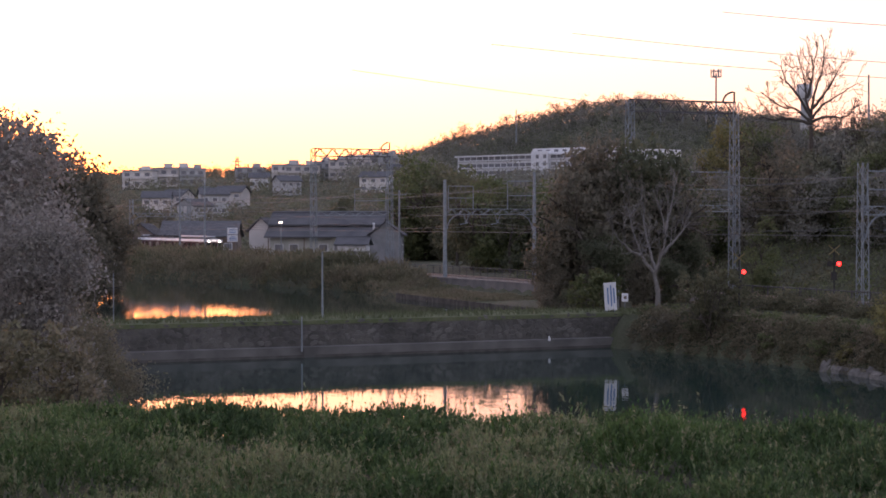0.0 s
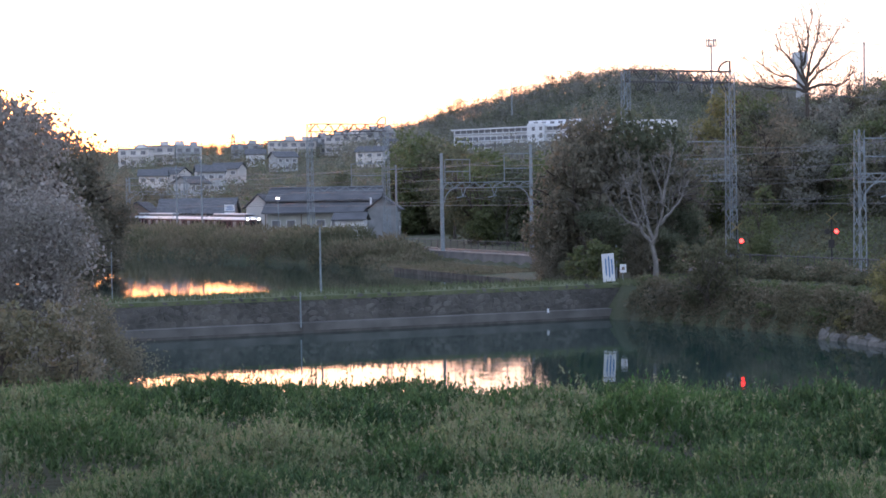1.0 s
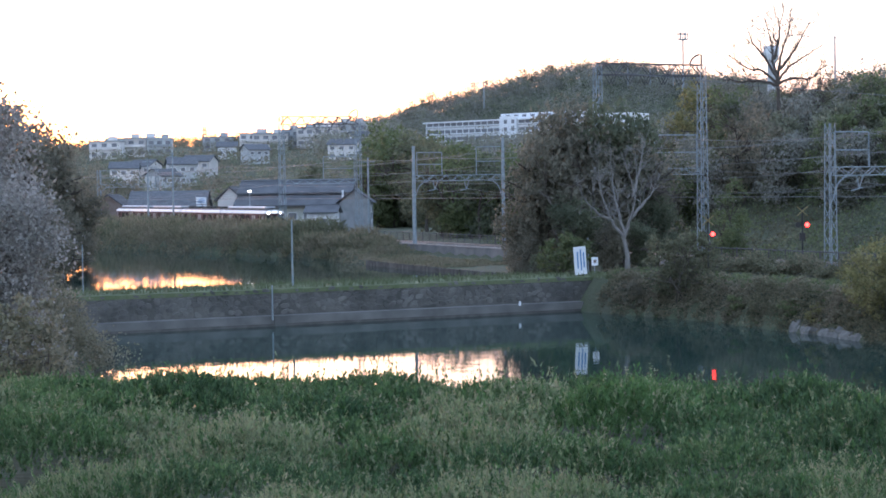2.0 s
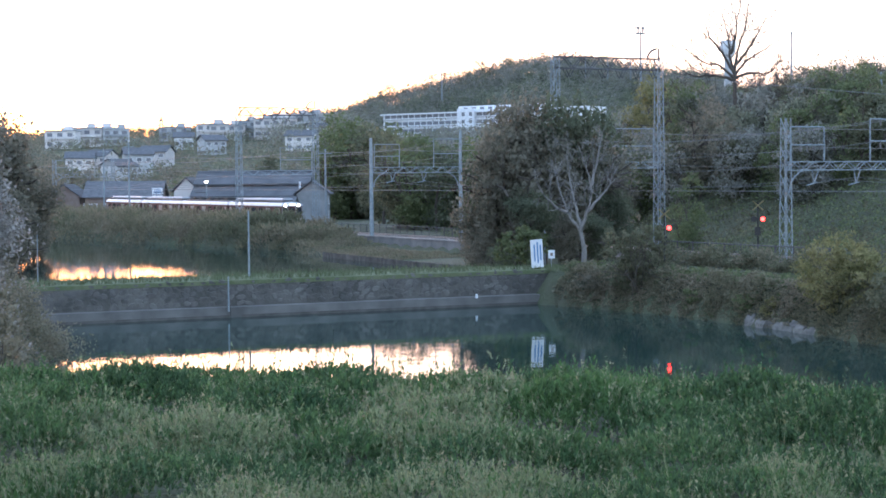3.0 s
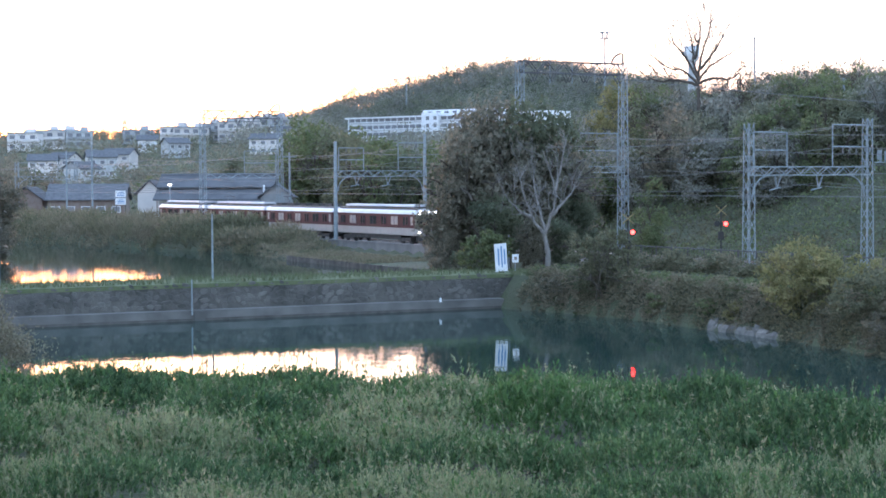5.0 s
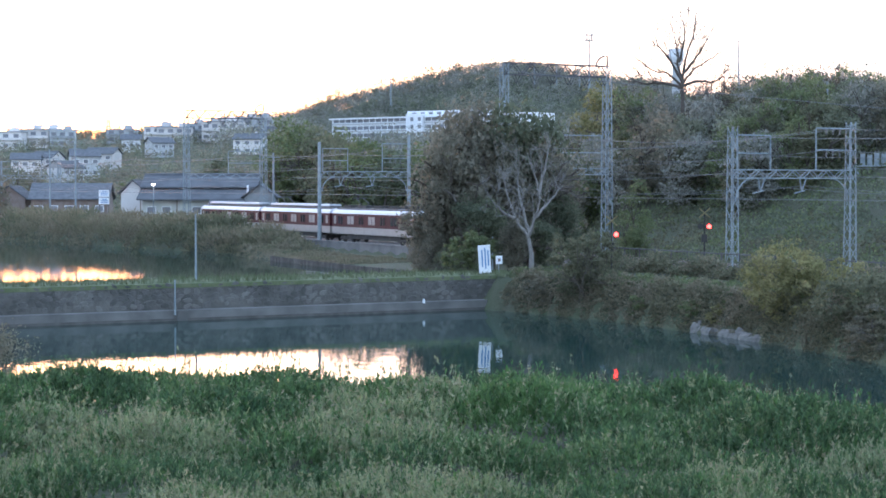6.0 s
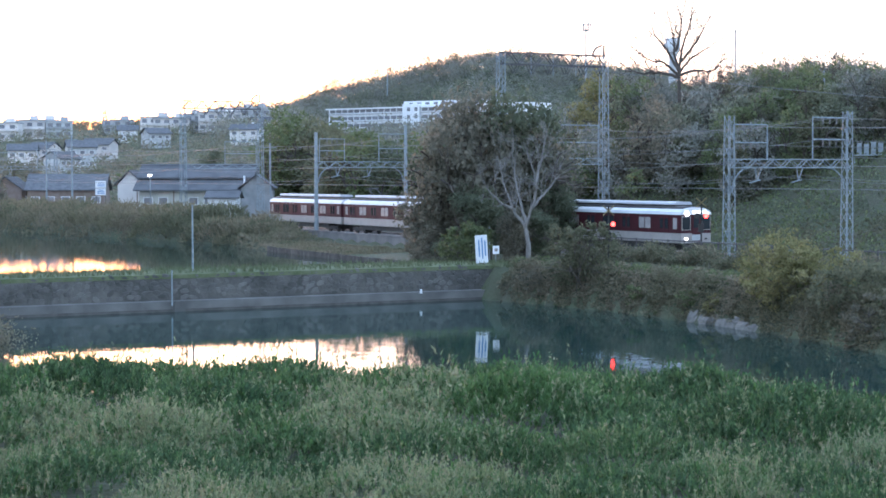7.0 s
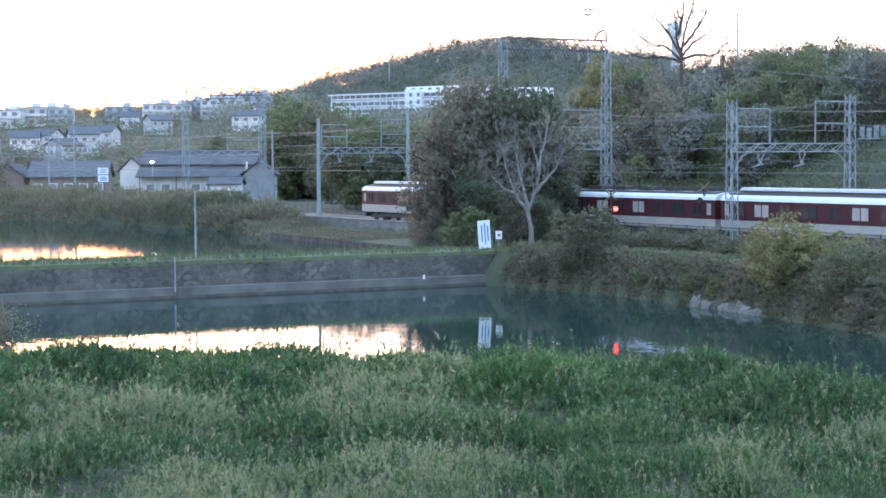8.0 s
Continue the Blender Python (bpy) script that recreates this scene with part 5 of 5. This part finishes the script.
def hill_masts():
    t = thing("radio_mast", "slim radio mast with ring antennas on the hill", "mast", pose(plan_at(81, 870), 870, 55))
    part("pole", Soup().tube((0, 0, 0), (0, 0, 27), 0.5, 0.4, 8, True), STEEL, t)
    for i in range(6):
        k = i * math.pi / 3
        part("antenna", Soup().tube((2.4 * math.cos(k), 2.4 * math.sin(k), 25), (2.4 * math.cos(k), 2.4 * math.sin(k), 29), 0.3, None, 6, True), STEEL, t)
    for z in (25.2, 28):
        g = Soup()
        for i in range(12):
            k0, k1 = i * math.pi / 6, (i + 1) * math.pi / 6
            g.tube((2.4 * math.cos(k0), 2.4 * math.sin(k0), z), (2.4 * math.cos(k1), 2.4 * math.sin(k1), z), 0.25, None, 4)
        part("ring", g, STEEL, t)
    w = thing("water_tower", "mushroom-shaped water tower on the hill", "tower", pose(plan_at(130.5, 480), 480, 10))
    part("shaft", Soup().tube((0, 0, 0), (0, 0, 32), 1.3, 1.1, 14), PLASTER, w)
    part("tank", Soup().tube((0, 0, 31), (0, 0, 33.6), 1.1, 2.2, 18).tube((0, 0, 33.6), (0, 0, 36), 2.2, 2.2, 18, True), WHITE, w)
    for b, d, h in ((-193, 1500, 30), (-228, 1600, 22)):
        t = thing("pylon", "distant lattice pylon on the far ridge", "pylon", pose(plan_at(b, d), d, 36))
        g = lattice_leg(Soup(), Vector((0, 0, 0)), h, 6, 1.5, 6, 0.35)
        part("lattice", g, STEEL, t)
        for z in (0.75, 0.87):
            part("arm", Soup().tube((-4, 0, h * z), (4, 0, h * z), 0.4, None, 4), STEEL, t)


hill_masts()


def substation_gear():
    """Grey transformers on a low platform on the slope above the railway."""
    for b, d, n in ((203, 172, 2), (243, 165, 4)):
        x = plan_at(b, d)
        z = float(ground_z(x, d))
        t = thing("transformer_bank", "grey-blue transformers on a steel platform on the slope", "transformer", pose(x, d, z - 0.1, 0, 0, -12), "substation gear")
        t.scale = (0.62, 0.62, 0.62)
        wide = n * 1.05 + 0.6
        part("platform", Soup().box(0, 0, 0.9, wide, 1.6, 0.16), STEEL, t)
        for sx in (-1, 1):
            for sy in (-1, 1):
                part("leg", Soup().box(sx * (wide / 2 - 0.15), sy * 0.65, 0.2, 0.14, 0.14, 1.4), STEEL, t)
        for i in range(n):
            xo = (i - (n - 1) / 2) * 1.05
            h = 1.5 + 0.35 * ((i * 2 + n) % 3) / 2
            tank = part("tank", Soup().box(xo, 0, 0.98 + h / 2, 0.72, 0.8, h).box(xo, 0, 1.0 + h, 0.82, 0.9, 0.08), STEEL, t)
            for k in range(4):
                part("cooling_fin", Soup().box(xo - 0.27 + k * 0.18, -0.46, 0.95 + h / 2, 0.05, 0.14, h * 0.7), STEEL, tank)
            for o in (-0.2, 0.2):
                part("bushing", Soup().path([(xo + o, 0, 1.0 + h + 0.08 * q) for q in range(6)], [0.09 if q % 2 else 0.05 for q in range(6)], 6), CONCRETE, tank)


substation_gear()


def high_wires():
    for x0, z0, x1, z1, d in ((10, 22.8, 42, 19.2, 110), (0, 21.7, 42, 16.7, 112), (-5.5, 20.9, 42, 15.8, 111), (-15.4, 19.5, 32, 13.0, 114)):
        g = Soup().path([(x0 + (x1 - x0) * i / 16, d + 8 - i, z0 + (z1 - z0) * i / 16 - i / 8 * (1 - i / 16)) for i in range(17)], 0.024, 4)
        solid("power_line", g, WIRE, "thin power line crossing the sky", "wire", group="power lines")


high_wires()


def crest_grass():
    r2 = np.random.default_rng(31)
    n = 16000
    t, v = r2.uniform(0, DAM_LENGTH, n), r2.uniform(0.75, 5.2, n)
    m = DAM.matrix_basis
    c, s_ = math.cos(math.atan(0.52)), math.sin(math.atan(0.52))
    x, y = m.translation.x + c * t - s_ * v, m.translation.y + s_ * t + c * v
    h = r2.uniform(0.1, 0.3, n) * np.where((v < 1.1) | (v > 4.5), 1.4, 0.7)
    b = np.stack([x, y, np.full(n, 2.4)], 1)
    w = np.stack([r2.normal(size=n) * 0.03, r2.normal(size=n) * 0.03, np.zeros(n)], 1)
    top = b + np.stack([r2.normal(size=n) * 0.06, r2.normal(size=n) * 0.06, h + 0.1], 1)
    tagged(new("crest_grass", quads("crest_grass", np.stack([b - w, b + w, top], 1), TURF, 3)), "short grass tufts on top of the dam", "grass", kind="stuff")


crest_grass()


def plateau_grass():
    r2 = np.random.default_rng(33)
    n = 15000
    y = r2.uniform(92, 131, n)
    x = shore_right(y) + 1.2 + r2.uniform(0, 1, n) * 7.5
    c = (x - ORIGIN.x) * ACROSS.x + (y - ORIGIN.y) * ACROSS.y
    x, y = x[c < -4.6], y[c < -4.6]
    n = len(x)
    b = np.stack([x, y, ground_z(x, y) - 0.03], 1)
    w = np.stack([r2.normal(size=n) * 0.04, r2.normal(size=n) * 0.04, np.zeros(n)], 1)
    top = b + np.stack([r2.normal(size=n) * 0.08, r2.normal(size=n) * 0.08, r2.uniform(0.08, 0.35, n)], 1)
    tagged(new("path_grass", quads("path_grass", np.stack([b - w, b + w, top], 1), TURF, 3)), "rough green grass along the pond path", "grass", kind="stuff")


plateau_grass()
solid("marker_float", Soup().tube((-1.6, 121.2, 0.62), (-1.6, 121.2, 0.92), 0.09, 0.07, 10, True), WHITE, "small white marker at the foot of the dam", "marker")


# ---- stones of the dam and of the bank ----
def stone_mesh(seed, w, h, proud):
    """A rough faced block in the local x-z plane that stands out towards -y."""
    r2 = np.random.default_rng(seed)
    g, n = Soup(), 7
    rim = [(w / 2 * math.cos(2 * math.pi * i / n + 0.3) * r2.uniform(0.9, 1.15), h / 2 * math.sin(2 * math.pi * i / n + 0.3) * r2.uniform(0.9, 1.15)) for i in range(n)]
    g.v = [(x, 0.1, z) for x, z in rim] + [(x * 0.82, -proud * r2.uniform(0.6, 1.1), z * 0.8) for x, z in rim] + [(0, -proud * 1.25, 0)]
    g.f = [(i, (i + 1) % n, n + (i + 1) % n, n + i) for i in range(n)] + [(n + i, n + (i + 1) % n, 2 * n) for i in range(n)]
    return g


def dam_stones():
    r2 = np.random.default_rng(3)
    variants = [stone_mesh(i, 0.74, 0.5, 0.014).mesh("stone", STONE) for i in range(7)]
    start = (Vector((-31.5, dam_y(-31.5))) - Vector((-70, dam_y(-70)))).length
    cols = int((DAM_LENGTH - start) / 0.72)
    for row in range(5):
        for i in range(cols):
            if r2.random() < 0.06:
                continue
            z = 0.92 + row * 0.3
            x = start + (i + 0.37 * row) * 0.72 + r2.normal() * 0.12
            st = part("stone", variants[int(r2.integers(0, 7))], STONE, DAM)
            st.matrix_basis = Matrix.Translation((x, 0.25 + 0.145 * (z + 1.2) - 0.03, z + r2.normal() * 0.06)) @ Matrix.Rotation(r2.normal() * 0.45, 4, "Y") @ Matrix.Diagonal((r2.uniform(0.6, 1.1), 1, r2.uniform(0.6, 1.0), 1))


dam_stones()


def bank_rocks():
    r2 = np.random.default_rng(8)
    for i in range(11):
        y = 104.2 - i * 0.62
        w, h = r2.uniform(0.55, 0.95), r2.uniform(0.45, 0.8) * (1.0 if i < 8 else 0.7)
        # a split block: a leaning slab with a broken top edge
        g = Soup()
        top = [h * r2.uniform(0.75, 1.0) for k in range(4)]
        foot = [(-w / 2, -0.3), (w / 2, -0.25), (w / 2, 0.7), (-w / 2, 0.7)]
        head = [(-w / 2 + r2.uniform(0, 0.15), 0.05), (w / 2 - r2.uniform(0, 0.15), 0.12), (w / 2, 0.75), (-w / 2, 0.75)]
        mid = [((a[0] + b[0]) / 2 * 1.06, (a[1] + b[1]) / 2 - 0.06) for a, b in zip(foot, head)]
        g.v = [(x, q, -0.3) for x, q in foot] + [(x, q, h * r2.uniform(0.4, 0.55)) for x, q in mid] + [(x, q, t) for (x, q), t in zip(head, top)]
        g.f = [(k, (k + 1) % 4, 4 + (k + 1) % 4, 4 + k) for k in range(4)] + [(4 + k, 4 + (k + 1) % 4, 8 + (k + 1) % 4, 8 + k) for k in range(4)] + [(8, 9, 10, 11)]
        ob = new("rock", g.mesh("rock", PALE_STONE))
        ob.matrix_basis = Matrix.Translation((float(shore_right(y)) - 0.1 + r2.normal() * 0.08, y, 0)) @ Matrix.Rotation(-1.05 + r2.normal() * 0.12, 4, "Z") @ Matrix.Rotation(r2.normal() * 0.12, 4, "Y")
        tagged(ob, "pale angular rock slab at the foot of the bank", "rock", "bank rocks")


bank_rocks()


# ---- the run of the train ----
def motions():
    rows = []
    for t, k in ((0, -3.35), (2.5, -0.64), (4.5, 1.65), (6.5, 4.0), (8.0, 5.785)):
        p = rail((k - 4) * PITCH)
        rows.append((t, Matrix.Translation(p) @ Matrix.Rotation(TRACK_TURN, 4, "Z")))
    walk(TRAIN, rows)


motions()
